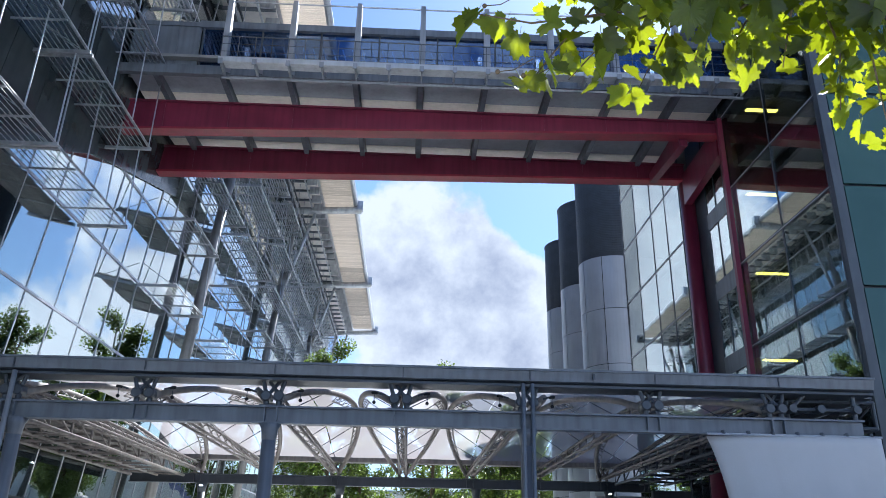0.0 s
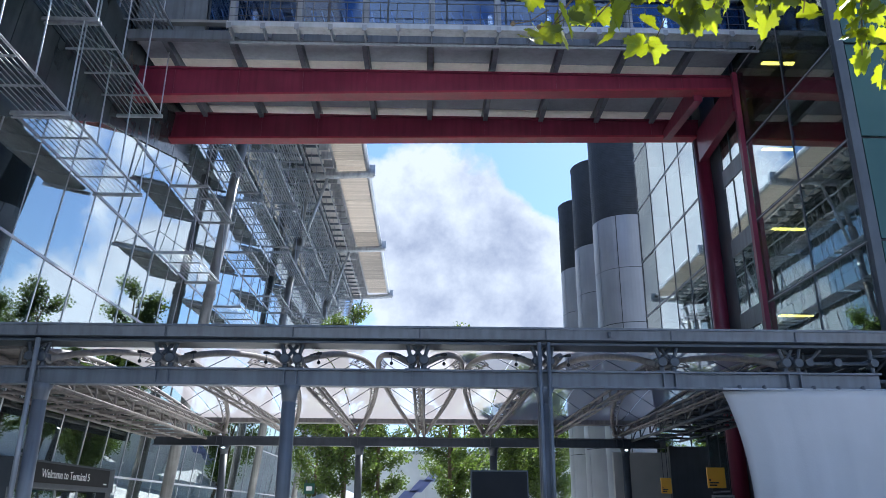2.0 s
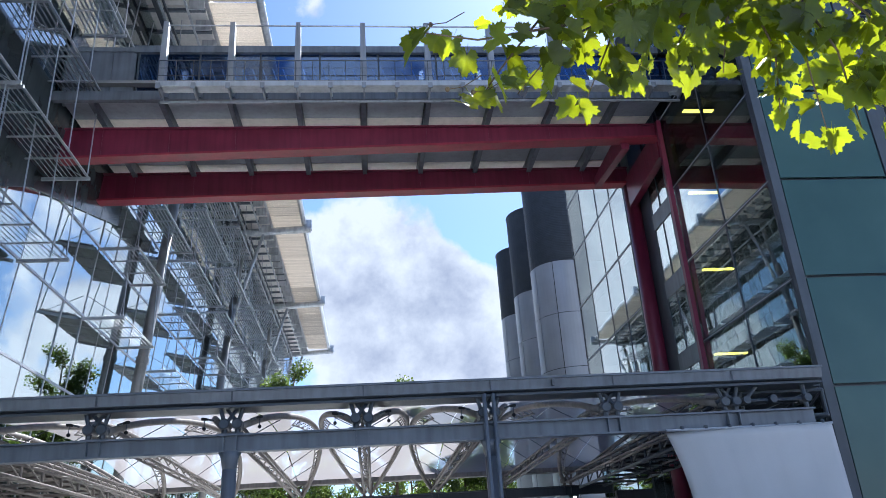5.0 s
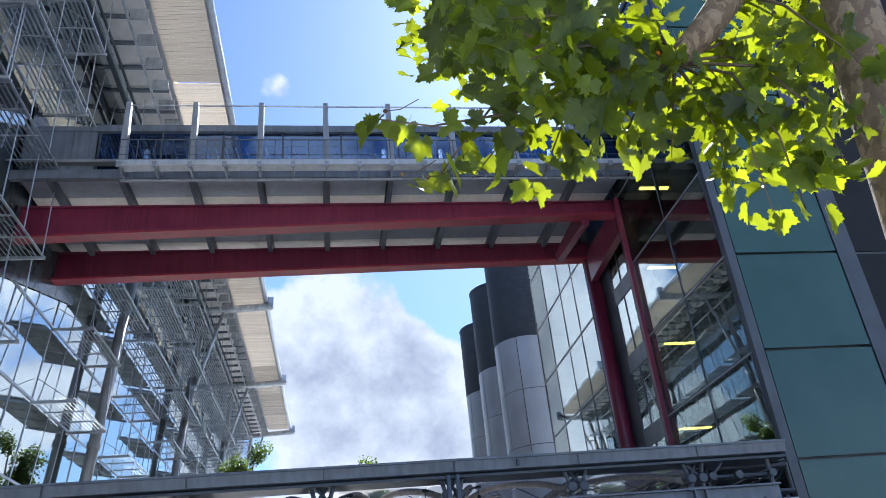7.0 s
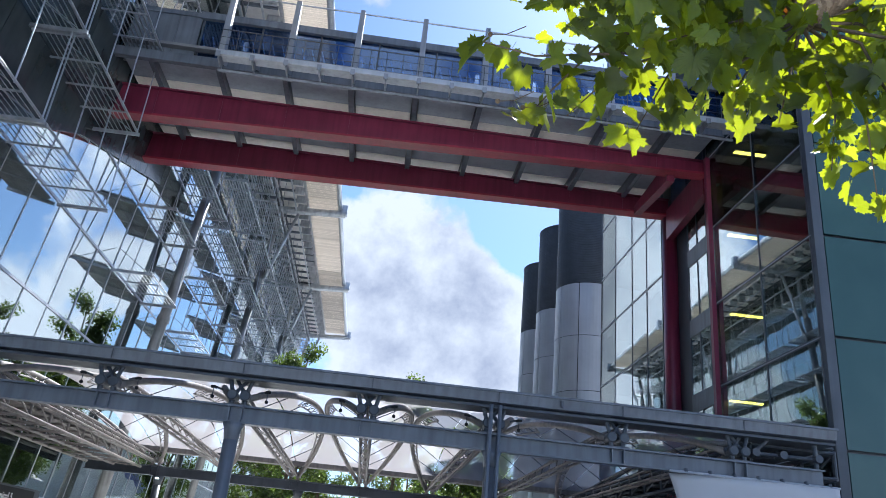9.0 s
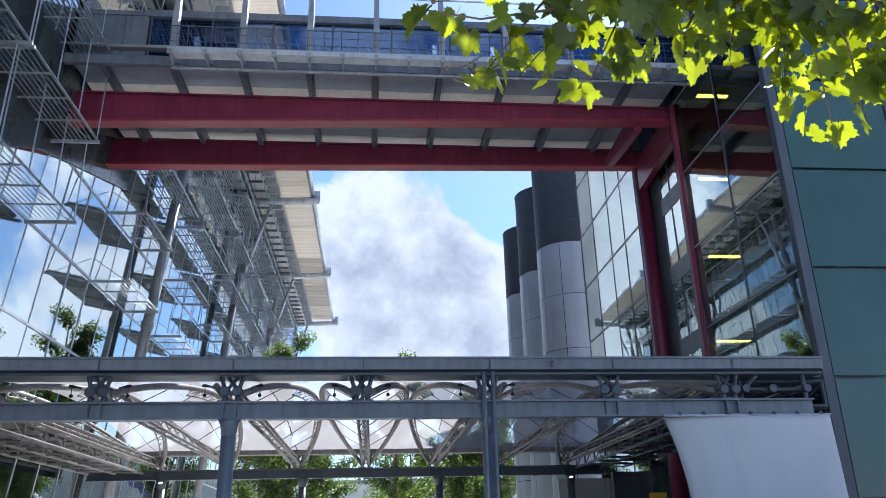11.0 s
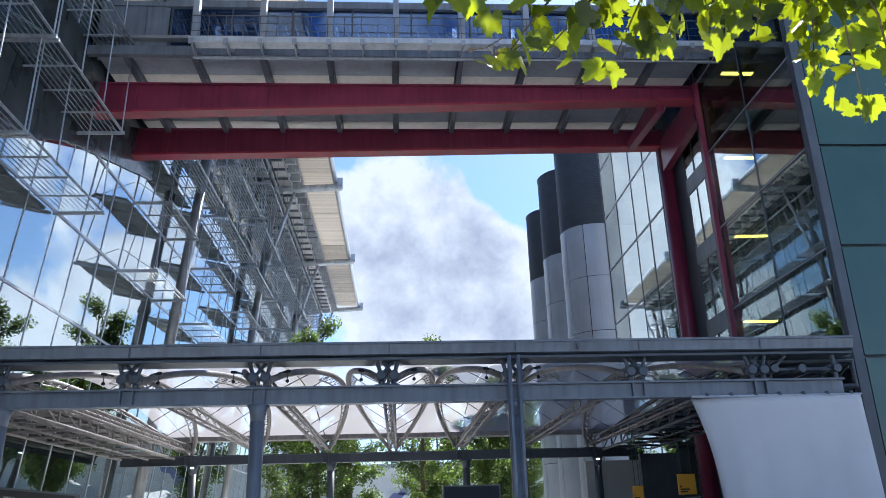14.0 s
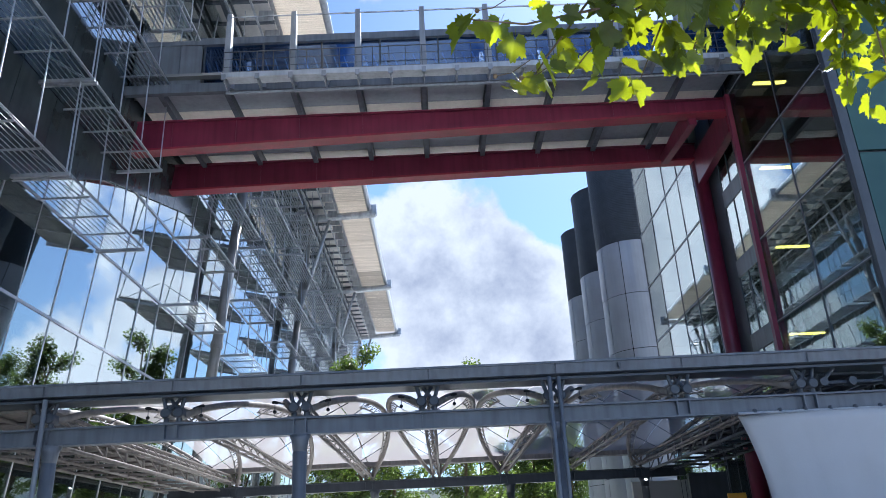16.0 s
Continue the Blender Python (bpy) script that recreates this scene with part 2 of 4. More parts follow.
WHITEPRINT = material("white lettering", (0.8, 0.8, 0.8), 0.6, 0.0, 0.02, 2.0, 0.0)
BLACKPRINT = material("black lettering", (0.02, 0.02, 0.02), 0.6, 0.0, 0.02, 2.0, 0.0)
BARK = material("flaking plane bark", (0.20, 0.145, 0.095), 0.85, 0.0, 0.5, 9.0, 0.9, 30)
_t = BARK.node_tree
_c = _t.nodes.new("ShaderNodeTexCoord")
_n = _t.nodes.new("ShaderNodeTexNoise")
_n.inputs["Scale"].default_value, _n.inputs["Detail"].default_value = 9.0, 4.0
_t.links.new(_c.outputs["Object"], _n.inputs["Vector"])
_w = _t.nodes.new("ShaderNodeMix")
_w.data_type, _w.blend_type = "RGBA", "ADD"
_w.inputs[0].default_value = 0.12
_t.links.new(_c.outputs["Object"], _w.inputs[6])
_t.links.new(_n.outputs["Color"], _w.inputs[7])
_p = _t.nodes.new("ShaderNodeMapping")
_p.inputs["Scale"].default_value = (24, 24, 11)
_t.links.new(_w.outputs[2], _p.inputs[0])
_v = _t.nodes.new("ShaderNodeTexVoronoi")
_v.inputs["Scale"].default_value = 1.0
_t.links.new(_p.outputs[0], _v.inputs["Vector"])
_s = _t.nodes.new("ShaderNodeSeparateColor")
_t.links.new(_v.outputs["Color"], _s.inputs[0])
_r = _t.nodes.new("ShaderNodeValToRGB")
_r.color_ramp.elements[0].position, _r.color_ramp.elements[0].color = 0.1, (0.13, 0.088, 0.056, 1)
_r.color_ramp.elements[1].position, _r.color_ramp.elements[1].color = 0.95, (0.28, 0.205, 0.13, 1)
_r.color_ramp.elements.new(0.6).color = (0.19, 0.13, 0.08, 1)
_t.links.new(_s.outputs[0], _r.inputs[0])
_t.links.new(_r.outputs[0], _t.nodes["Principled BSDF"].inputs["Base Color"])
TWIG = material("brown twig", (0.12, 0.085, 0.05), 0.8, 0.0, 0.3, 8.0, 0.4, 60)
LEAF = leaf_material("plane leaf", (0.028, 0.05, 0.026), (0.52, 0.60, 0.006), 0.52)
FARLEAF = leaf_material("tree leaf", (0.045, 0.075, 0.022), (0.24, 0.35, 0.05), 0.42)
BLUEGLASS = glass("blue bridge glass", (0.38, 0.55, 0.82), 0.22, 4.0, coat=(0.45, 0.6, 0.85))
FACADE = glass("reflective facade glass", (0.42, 0.50, 0.49), 0.26, 3.5, wave=0.012)
OFFICE = glass("office glass", (0.55, 0.66, 0.64), 0.24, 3.5, wave=0.01)
LOWGLASS = glass("dark ground floor glass", (0.5, 0.58, 0.56), 0.22, 4.0)
DULLGLASS = glass("weakly reflective office glass", (0.45, 0.52, 0.50), 0.05, 5.0)
YELLOWLAMP = emitter("warm strip lamp", (1.0, 0.64, 0.10), 5.0)
WHITELAMP = emitter("white down lamp", (1.0, 0.97, 0.9), 12.0)

BRIM = leaf_material("translucent cream sheet", (0.86, 0.81, 0.74), (0.92, 0.84, 0.74), 0.6)
FOIL = bpy.data.materials.new("clear foil cushion")
FOIL.use_nodes = True
_t = FOIL.node_tree
_t.nodes.clear()
_o = _t.nodes.new("ShaderNodeOutputMaterial")
_m = _t.nodes.new("ShaderNodeMixShader")
_m.inputs[0].default_value = 0.52
_a = _t.nodes.new("ShaderNodeBsdfTransparent")
_a.inputs[0].default_value = (0.93, 0.92, 0.93, 1)
_b = _t.nodes.new("ShaderNodeBsdfTranslucent")
_b.inputs[0].default_value = (0.40, 0.372, 0.382, 1)
_t.links.new(_a.outputs[0], _m.inputs[1])
_t.links.new(_b.outputs[0], _m.inputs[2])
_t.links.new(_m.outputs[0], _o.inputs[0])


# ---------------------------------------------------------------- building helpers
def part(name, bm, mat, parent=None, label="", smooth=False):
    me = bpy.data.meshes.new(name)
    bm.normal_update()
    bm.to_mesh(me)
    bm.free()
    me.materials.append(mat)
    if smooth:
        me.polygons.foreach_set("use_smooth", [True] * len(me.polygons))
    ob = new(name, me)
    ob.parent = parent
    if label:
        ob["label"] = label
    return ob


def thing(name, label, category, place=(0, 0, 0), group="", kind=""):
    ob = new(name)
    ob.location = place
    return tagged(ob, label, category, group, kind)


def shared(name, mesh, parent, m):
    ob = new(name, mesh)
    ob.parent = parent
    ob.matrix_local = m
    return ob


def hexa(bm, c):
    """Eight corners: four below, four above, both anticlockwise from above."""
    v = [bm.verts.new(p) for p in c]
    for f in ((3, 2, 1, 0), (4, 5, 6, 7), (0, 1, 5, 4), (1, 2, 6, 5), (2, 3, 7, 6), (3, 0, 4, 7)):
        bm.faces.new([v[i] for i in f])


def box(bm, x0, x1, y0, y1, z0, z1):
    hexa(bm, [(x0, y0, z0), (x1, y0, z0), (x1, y1, z0), (x0, y1, z0), (x0, y0, z1), (x1, y0, z1), (x1, y1, z1), (x0, y1, z1)])


def boxes(*rows):
    bm = bmesh.new()
    for r in rows:
        box(bm, *r)
    return bm


def tube(bm, points, r, n=8, caps=True):
    """A round bar along points; r is one radius, or one for each point."""
    pts = [Vector(p) for p in points]
    rs = r if isinstance(r, (list, tuple)) else [r] * len(pts)
    rings = []
    ref = None
    for i, p in enumerate(pts):
        d = (pts[min(i + 1, len(pts) - 1)] - pts[max(i - 1, 0)]).normalized()
        if ref is None:
            ref = Vector((0, 0, 1)) if abs(d.z) < 0.9 else Vector((1, 0, 0))
        a = d.cross(ref).normalized()
        b = a.cross(d).normalized()
        ref = b
        rings.append([bm.verts.new(p + (a * math.cos(k * math.tau / n) + b * math.sin(k * math.tau / n)) * rs[i]) for k in range(n)])
    for q, w in zip(rings, rings[1:]):
        for k in range(n):
            bm.faces.new((q[k], q[(k + 1) % n], w[(k + 1) % n], w[k]))
    if caps and n > 2:
        bm.faces.new(rings[0][::-1])
        bm.faces.new(rings[-1])


def tubes(rows, n=8):
    bm = bmesh.new()
    for points, r in rows:
        tube(bm, points, r, n)
    return bm


def i_beam(bm, x0, x1, y, z0, z1, w, t=0.04):
    """A rolled I-section along x, as one closed shape."""
    h, s = w / 2, t / 2
    prof = [(-h, z0), (h, z0), (h, z0 + t), (s, z0 + t), (s, z1 - t), (h, z1 - t), (h, z1), (-h, z1), (-h, z1 - t), (-s, z1 - t), (-s, z0 + t), (-h, z0 + t)]
    p = [bm.verts.new((x0, y + a, z)) for a, z in prof]
    q = [bm.verts.new((x1, y + a, z)) for a, z in prof]
    for i in range(12):
        bm.faces.new((p[i], q[i], q[(i + 1) % 12], p[(i + 1) % 12]))
    bm.faces.new(p[::-1])
    bm.faces.new(q)


# ---------------------------------------------------------------- ground
gb = bmesh.new()
R0 = 3000
gv = [gb.verts.new(p) for p in ((-R0, -R0, 0), (R0, -R0, 0), (R0, R0, 0), (-R0, R0, 0))]
gb.faces.new(gv)
tagged(part("ground", gb, PAVING), "grey stone paving of the plaza", "paving", kind="structure")

# ---------------------------------------------------------------- leaning glass terminal
LEAN = 0.107
STOREYS = [2.95 + 3.17 * k for k in range(-1, 9)]
STOREYS[0] = 0.0
ROOF_Z = 28.1


def fx(z, out=0.0):
    return -13.37 + LEAN * z + out


terminal = thing("terminal_building", "tall leaning glass terminal facade with silver mullions", "building")
MY = [25.9 + 2.1 * k for k in range(-13, 34)]
slant = math.atan(LEAN)


def pane_mesh(w, h, mat):
    bm = boxes((-0.015, 0.015, 0.0, w, 0.0, h))
    me = bpy.data.meshes.new("pane")
    bm.normal_update()
    bm.to_mesh(me)
    bm.free()
    me.materials.append(mat)
    return me


rng = random.Random(4)
pane_sizes = {}
rest = bmesh.new()
for j, (z0, z1) in enumerate(zip(STOREYS, STOREYS[1:])):
    h = (z1 - z0) / math.cos(slant) - 0.02
    for y in MY[:-1]:
        m = Matrix.Translation((fx(z0), y + 0.03, z0 + 0.01)) @ Matrix.Rotation(slant + rng.gauss(0, 0.0022), 4, "Y") @ Matrix.Rotation(rng.gauss(0, 0.0028), 4, "Z")
        if 11 < y < 52 and j < 8:
            key = (round(h, 3), j < 2)
            if key not in pane_sizes:
                pane_sizes[key] = pane_mesh(2.04, h, LOWGLASS if j < 2 else FACADE)
            shared("pane", pane_sizes[key], terminal, m)
        else:
            hexa(rest, [m @ Vector(p) for p in ((-0.015, 0, 0), (0.015, 0, 0), (0.015, 2.04, 0), (-0.015, 2.04, 0), (-0.015, 0, h), (0.015, 0, h), (0.015, 2.04, h), (-0.015, 2.04, h))])
tagged(part("far_panes", rest, FACADE, terminal), kind="stuff")
ZT = STOREYS[-1]
for y in MY:
    bm = bmesh.new()
    a, b = -0.12, 0.035
    hexa(bm, [(fx(0, a), y - 0.026, 0), (fx(0, b), y - 0.026, 0), (fx(0, b), y + 0.026, 0), (fx(0, a), y + 0.026, 0),
              (fx(ZT, a), y - 0.026, ZT), (fx(ZT, b), y - 0.026, ZT), (fx(ZT, b), y + 0.026, ZT), (fx(ZT, a), y + 0.026, ZT)])
    part("mullion", bm, MULLION, terminal)
for z in STOREYS[1:]:
    part("transom", boxes((fx(z, -0.08), fx(z, 0.05), MY[0], MY[-1], z - 0.045, z + 0.045)), SILVER, terminal)
    part("floor_slab", boxes((fx(z) - 7.0, fx(z) - 0.35, MY[0], MY[-1], z - 0.5, z - 0.1)), SLAB, terminal)
part("back_wall", boxes((fx(0) - 7.3, fx(0) - 7.0, MY[0], MY[-1], 0, ZT)), INSIDE, terminal)
part("end_wall", boxes((fx(0) - 7.0, fx(ZT) - 0.4, MY[-1], MY[-1] + 0.3, 0, ZT)), INSIDE, terminal)
part("near_wall", boxes((fx(0) - 7.0, fx(ZT) - 0.4, MY[0] - 0.3, MY[0], 0, ZT)), INSIDE, terminal)

# dark panels stand in for the bridge's reflection; their lower edge climbs towards it
def reflection_edge(y):
    return max(10.6, 12.5 + 0.5 * (y - 20.3)) if y < 25 else 14.85 + 0.28 * (y - 25)


def reflection_panel(y, za, zb, zt):
    bm = bmesh.new()
    p, q, w = 0.075, 0.13, 2.06
    hexa(bm, [(fx(za, p), y, za), (fx(za, q), y, za), (fx(zb, q), y + w, zb), (fx(zb, p), y + w, zb), (fx(zt, p), y, zt), (fx(zt, q), y, zt), (fx(zt, q), y + w, zt), (fx(zt, p), y + w, zt)])
    part("dark_cladding", bm, DARKGLOSS, terminal, "dark panel standing in for the reflection of the bridge")


for k in range(-9, 4):
    y = 25.0 + 2.1 * k
    za, zb = reflection_edge(y), reflection_edge(y + 2.06)
    if za < 15.2:
        reflection_panel(y, za, zb, 15.6)
        reflection_panel(y, 15.65, 15.65, 18.8)
    else:
        reflection_panel(y, za, zb, 18.8)
    if k >= 0:
        reflection_panel(y, 18.85, 18.85, 21.9)

# roof: cream outer soffit, grey inner soffit, edge tube, arms
EDGE = -4.95
YEND = 95.0
part("roof", boxes((-40, -7.45, MY[0] - 4, YEND, ROOF_Z + 0.25, ROOF_Z + 0.9)), SILVER, terminal, "long silver roof slab")
k = 0
y = -2.0
while y < YEND - 2:
    part("soffit_panel", boxes((-7.5, EDGE, y + 0.05, min(y + 8.2, YEND), ROOF_Z + 0.1, ROOF_Z + 0.16)), BRIM, terminal, "translucent cream brim panel")
    part("inner_soffit", boxes((-16, -7.7, y + 0.05, y + 8.2, ROOF_Z - 0.15, ROOF_Z + 0.05)), ROOFSOFFIT, terminal)
    for i in range(5):
        part("soffit_rib", boxes((-16, -7.65, y + 0.1 + 1.65 * i, y + 0.24 + 1.65 * i, ROOF_Z - 0.33, ROOF_Z - 0.16)), GREYPAINT, terminal)
    y += 8.27
# dark panels standing in for the facade glass that runs up to the roof
for k in range(14):
    part("soffit_cladding", boxes((-16, -9.98, -2 + 2.1 * k, 0.06 + 2.1 * k, ROOF_Z - 0.62, ROOF_Z - 0.36)), DARKGLOSS, terminal, "dark panel in place of the upper facade glass")
part("soffit_rail", boxes((-9.95, -9.75, -2, YEND, ROOF_Z - 0.55, ROOF_Z - 0.34), (-9.5, -9.42, -2, YEND, ROOF_Z - 0.5, ROOF_Z - 0.34)), DARKPAINT, terminal, "dark cable tray under the soffit")
part("edge_tube", tubes([([(EDGE, MY[0] - 4, ROOF_Z), (EDGE, YEND, ROOF_Z)], 0.2)], 12), SILVER, terminal, smooth=True)
for k in range(5):
    y = 20.0 + 18.6 * k
    bm = tubes([([(-14, y, ROOF_Z - 0.9), (EDGE + 0.5, y, ROOF_Z - 0.45)], 0.3)], 10)
    box(bm, EDGE + 0.05, EDGE + 0.6, y - 0.2, y + 0.2, ROOF_Z - 0.55, ROOF_Z + 0.3)
    part("roof_arm", bm, STEEL, terminal)
bm = bmesh.new()
for k in range(600):
    box(bm, -7.5, EDGE - 0.02, -1.9 + 0.16 * k, -1.885 + 0.16 * k, ROOF_Z + 0.092, ROOF_Z + 0.1)
tagged(part("brim_rib", bm, BRIM, terminal), kind="stuff")
bm = bmesh.new()
y = -2.0
while y < YEND:
    box(bm, -8.3, -7.55, y, y + 0.08, ROOF_Z - 0.75, ROOF_Z - 0.15)
    y += 1.55
tagged(part("roof_louvre", bm, STEEL, terminal), kind="stuff")
part("catwalk", boxes((-8.4, -8.3, -2, YEND, ROOF_Z - 0.8, ROOF_Z - 0.7), (-9.3, -9.2, -2, YEND, ROOF_Z - 1.6, ROOF_Z - 1.5)), STEEL, terminal)

# ---------------------------------------------------------------- tubular columns in front of the leaning facade
for y in (38.6, 57.2, 75.8, 94.4):
    col = thing("facade_column", "weathered silver tubular steel column leaning with the facade", "column", (fx(0, 0.8), y, 0), "columns along the leaning facade")
    top = 23.5
    part("shaft", tubes([([(0, 0, 0), (LEAN * top, 0, top)], 0.27)], 16), TUBEPAINT, col, smooth=True)
    part("strut", tubes([([(LEAN * top, 0, top - 2.5), (LEAN * top + 1.9, 0, ROOF_Z - 0.75)], 0.13)], 10), STEEL, col, smooth=True)
    part("head", tubes([([(LEAN * top, 0, top - 0.3), (LEAN * ROOF_Z, 0, ROOF_Z - 0.8)], 0.2)], 12), TUBEPAINT, col, smooth=True)
    part("collar", tubes([([(LEAN * 12, 0, 12.0), (LEAN * 12.3, 0, 12.3)], 0.32), ([(LEAN * 21, 0, 21.0), (LEAN * 21.3, 0, 21.3)], 0.32)], 16), TUBEPAINT, col)
    part("base", boxes((-0.5, 0.5, -0.5, 0.5, 0, 0.06)), TUBEPAINT, col)


# ---------------------------------------------------------------- maintenance walkways
def walkway(length, width=1.42):
    w = thing("walkway", "open steel bar walkway hung outside the glass facade", "walkway", group="walkways on the facade")
    for i in range(9):
        x = 0.06 + i * (width - 0.12) / 8
        bm = bmesh.new()
        c, t = 0.062, 0.010
        hexa(bm, [(x + c - t, 0, -0.07), (x + c + t, 0, -0.07), (x + c + t, length, -0.07), (x + c - t, length, -0.07), (x - c - t, 0, 0.07), (x - c + t, 0, 0.07), (x - c + t, length, 0.07), (x - c - t, length, 0.07)])
        part("blade", bm, BLADE, w)
    n = max(2, round(length / 1.45))
    for i in range(n + 1):
        y = i * (length - 0.08) / n
        e = i in (0, n)
        part("crossbar", boxes((-0.22, width + (0.1 if e else 0), y, y + (0.09 if e else 0.045), -0.17 if e else -0.11, -0.055)), STEEL, w)
    for y in ((0.05, length - 0.05) if length < 5 else (0.05, length * 0.34, length * 0.67, length - 0.05)):
        part("rod", tubes([([(width, y, -0.1), (width + 0.02, y, 3.05)], 0.024)], 6), STEEL, w)
        part("stay", tubes([([(width - 0.1, y, -0.1), (-0.1, y, 0.9)], 0.016)], 6), STEEL, w)
    part("kerb_rail", tubes([([(width, 0, 0.0), (width, length, 0.0)], 0.03)], 6), STEEL, w)
    return w


LEVELS = [12.4 + 3.17 * k for k in range(5)]
protos = {}
for z in LEVELS:
    spans = [(7.9, 5.8), (13.9, 5.8), (19.8, 5.8)]
    y = 32.0
    while y < 88:
        spans.append((y, 4.7 if z < 17 else 8.2))
        y += 9.3
    for y, length in spans:
        m = pose(fx(z, 0.28), y, z)
        if length in protos:
            copy_thing(protos[length], m)
        else:
            protos[length] = walkway(length)
            protos[length].matrix_basis = m

# ---------------------------------------------------------------- footbridge
bridge = thing("footbridge", "enclosed grey footbridge on two dark red steel girders", "bridge")
BX0, BX1 = -11.2, 12.0


def girder(y, top, b0, b1):
    bm = bmesh.new()
    x0, x1 = -11.5, 12.1
    hexa(bm, [(x0, y - 0.1, b0), (x1, y - 0.1, b1), (x1, y + 0.1, b1), (x0, y + 0.1, b0), (x0, y - 0.1, top), (x1, y - 0.1, top), (x1, y + 0.1, top), (x0, y + 0.1, top)])
    box(bm, x0, x1, y - 0.22, y + 0.22, top, top + 0.06)
    g = part("girder", bm, RED, bridge, "dark red tapered steel girder")
    # flange takes a lighter red that carries the bounce light from below
    bm = bmesh.new()
    t = 0.09
    hexa(bm, [(x0, y - 0.28, b0 - t), (x1, y - 0.28, b1 - t), (x1, y + 0.28, b1 - t), (x0, y + 0.28, b0 - t), (x0, y - 0.28, b0), (x1, y - 0.28, b1), (x1, y + 0.28, b1), (x0, y + 0.28, b0)])
    part("flange", bm, REDBOUNCE, g)
    for k in range(9):
        x = -9.95 + 2.49 * k
        b = b0 + (b1 - b0) * (x - x0) / (x1 - x0)
        part("stiffener", boxes((x - 0.02, x + 0.02, y - 0.125, y - 0.1, b, top)), RED, g)
        part("stiffener", boxes((x - 0.02, x + 0.02, y + 0.1, y + 0.2, b, top)), RED, g)


girder(26.4, 17.93, 16.71, 17.42)
girder(30.7, 18.30, 17.10, 17.58)
# red ties between the girders near the office side, with sloping haunches
for x, za, zb in ((10.6, 17.0, 17.35), (12.1, 16.6, 16.3)):
    bm = bmesh.new()
    hexa(bm, [(x - 0.16, 26.5, za), (x + 0.16, 26.5, za), (x + 0.16, 30.5, zb), (x - 0.16, 30.5, zb), (x - 0.16, 26.5, 17.85), (x + 0.16, 26.5, 17.85), (x + 0.16, 30.5, 17.75), (x - 0.16, 30.5, 17.75)])
    part("tie_beam", bm, RED, bridge)
part("outer_post", boxes((11.78, 11.95, 25.8, 26.0, 0, 17.9)), RED, bridge)
part("inner_post", tubes([([(12.22, 30.8, 0), (12.22, 30.8, 17.6)], 0.34)], 16), RED, bridge, smooth=True)
# soffit: grey and cream strips between ribs
RIBS = [-9.95 + 2.49 * k for k in range(9)]
edges = [BX0] + RIBS + [BX1]
for x0, x1 in zip(edges, edges[1:]):
    for ya, yb, za, zb, mat in ((24.75, 26.4, 18.42, 18.49, SOFFIT), (26.45, 27.6, 18.5, 18.55, CREAM), (27.65, 30.4, 18.6, 18.68, SOFFIT), (30.45, 32.9, 18.68, 18.9, CREAM)):
        bm = bmesh.new()
        hexa(bm, [(x0 + 0.14, ya, za), (x1 - 0.14, ya, za), (x1 - 0.14, yb, zb), (x0 + 0.14, yb, zb), (x0 + 0.14, ya, za + 0.06), (x1 - 0.14, ya, za + 0.06), (x1 - 0.14, yb, zb + 0.06), (x0 + 0.14, yb, zb + 0.06)])
        part("soffit_panel", bm, mat, bridge)
for x in RIBS:
    part("rib", boxes((x - 0.1, x + 0.1, 24.8, 31.2, 18.2, 18.62)), GREYPAINT, bridge)
part("deck", boxes((BX0, BX1, 24.7, 33.2, 18.98, 19.1)), SLAB, bridge)
part("edge_channel", boxes((BX0, BX1, 24.5, 24.72, 18.12, 18.5)), GREYPAINT, bridge)
part("rear_channel", boxes((BX0, BX1, 33.0, 33.25, 18.78, 19.2)), GREYPAINT, bridge)
# balcony
part("balcony_edge", boxes((-7.2, BX1, 23.15, 23.25, 17.78, 17.98), (-7.2, BX1, 23.25, 23.8, 17.92, 17.97)), SILVER, bridge, "silver balcony edge")
for k in range(17):
    x = -7.1 + 1.19 * k
    bm = bmesh.new()
    hexa(bm, [(x - 0.025, 23.25, 17.66), (x + 0.025, 23.25, 17.66), (x + 0.025, 23.9, 17.62), (x - 0.025, 23.9, 17.62), (x - 0.025, 23.25, 17.92), (x + 0.025, 23.25, 17.92), (x + 0.025, 23.9, 17.92), (x - 0.025, 23.9, 17.92)])
    hexa(bm, [(x - 0.02, 23.8, 17.8), (x + 0.02, 23.8, 17.8), (x + 0.02, 24.5, 18.2), (x - 0.02, 24.5, 18.2), (x - 0.02, 23.8, 17.92), (x + 0.02, 23.8, 17.92), (x + 0.02, 24.5, 18.4), (x - 0.02, 24.5, 18.4)])
    box(bm, x - 0.08, x + 0.08, 23.1, 23.15, 17.66, 17.88)
    part("bracket", bm, FINPAINT, bridge)
part("lower_rail", boxes((-7.2, BX1, 23.84, 23.92, 17.54, 17.62)), FINPAINT, bridge)
for z in (18.24, 18.56, 18.88):
    part("handrail", tubes([([(-7.15, 23.2, z), (BX1, 23.2, z)], 0.022 if z > 18.8 else 0.010)], 6), DARKPAINT, bridge)
for k in range(33):
    x = -7.15 + 0.595 * k
    part("rail_post", boxes((x - 0.012, x + 0.012, 23.18, 23.22, 17.98, 18.88)), DARKPAINT, bridge)
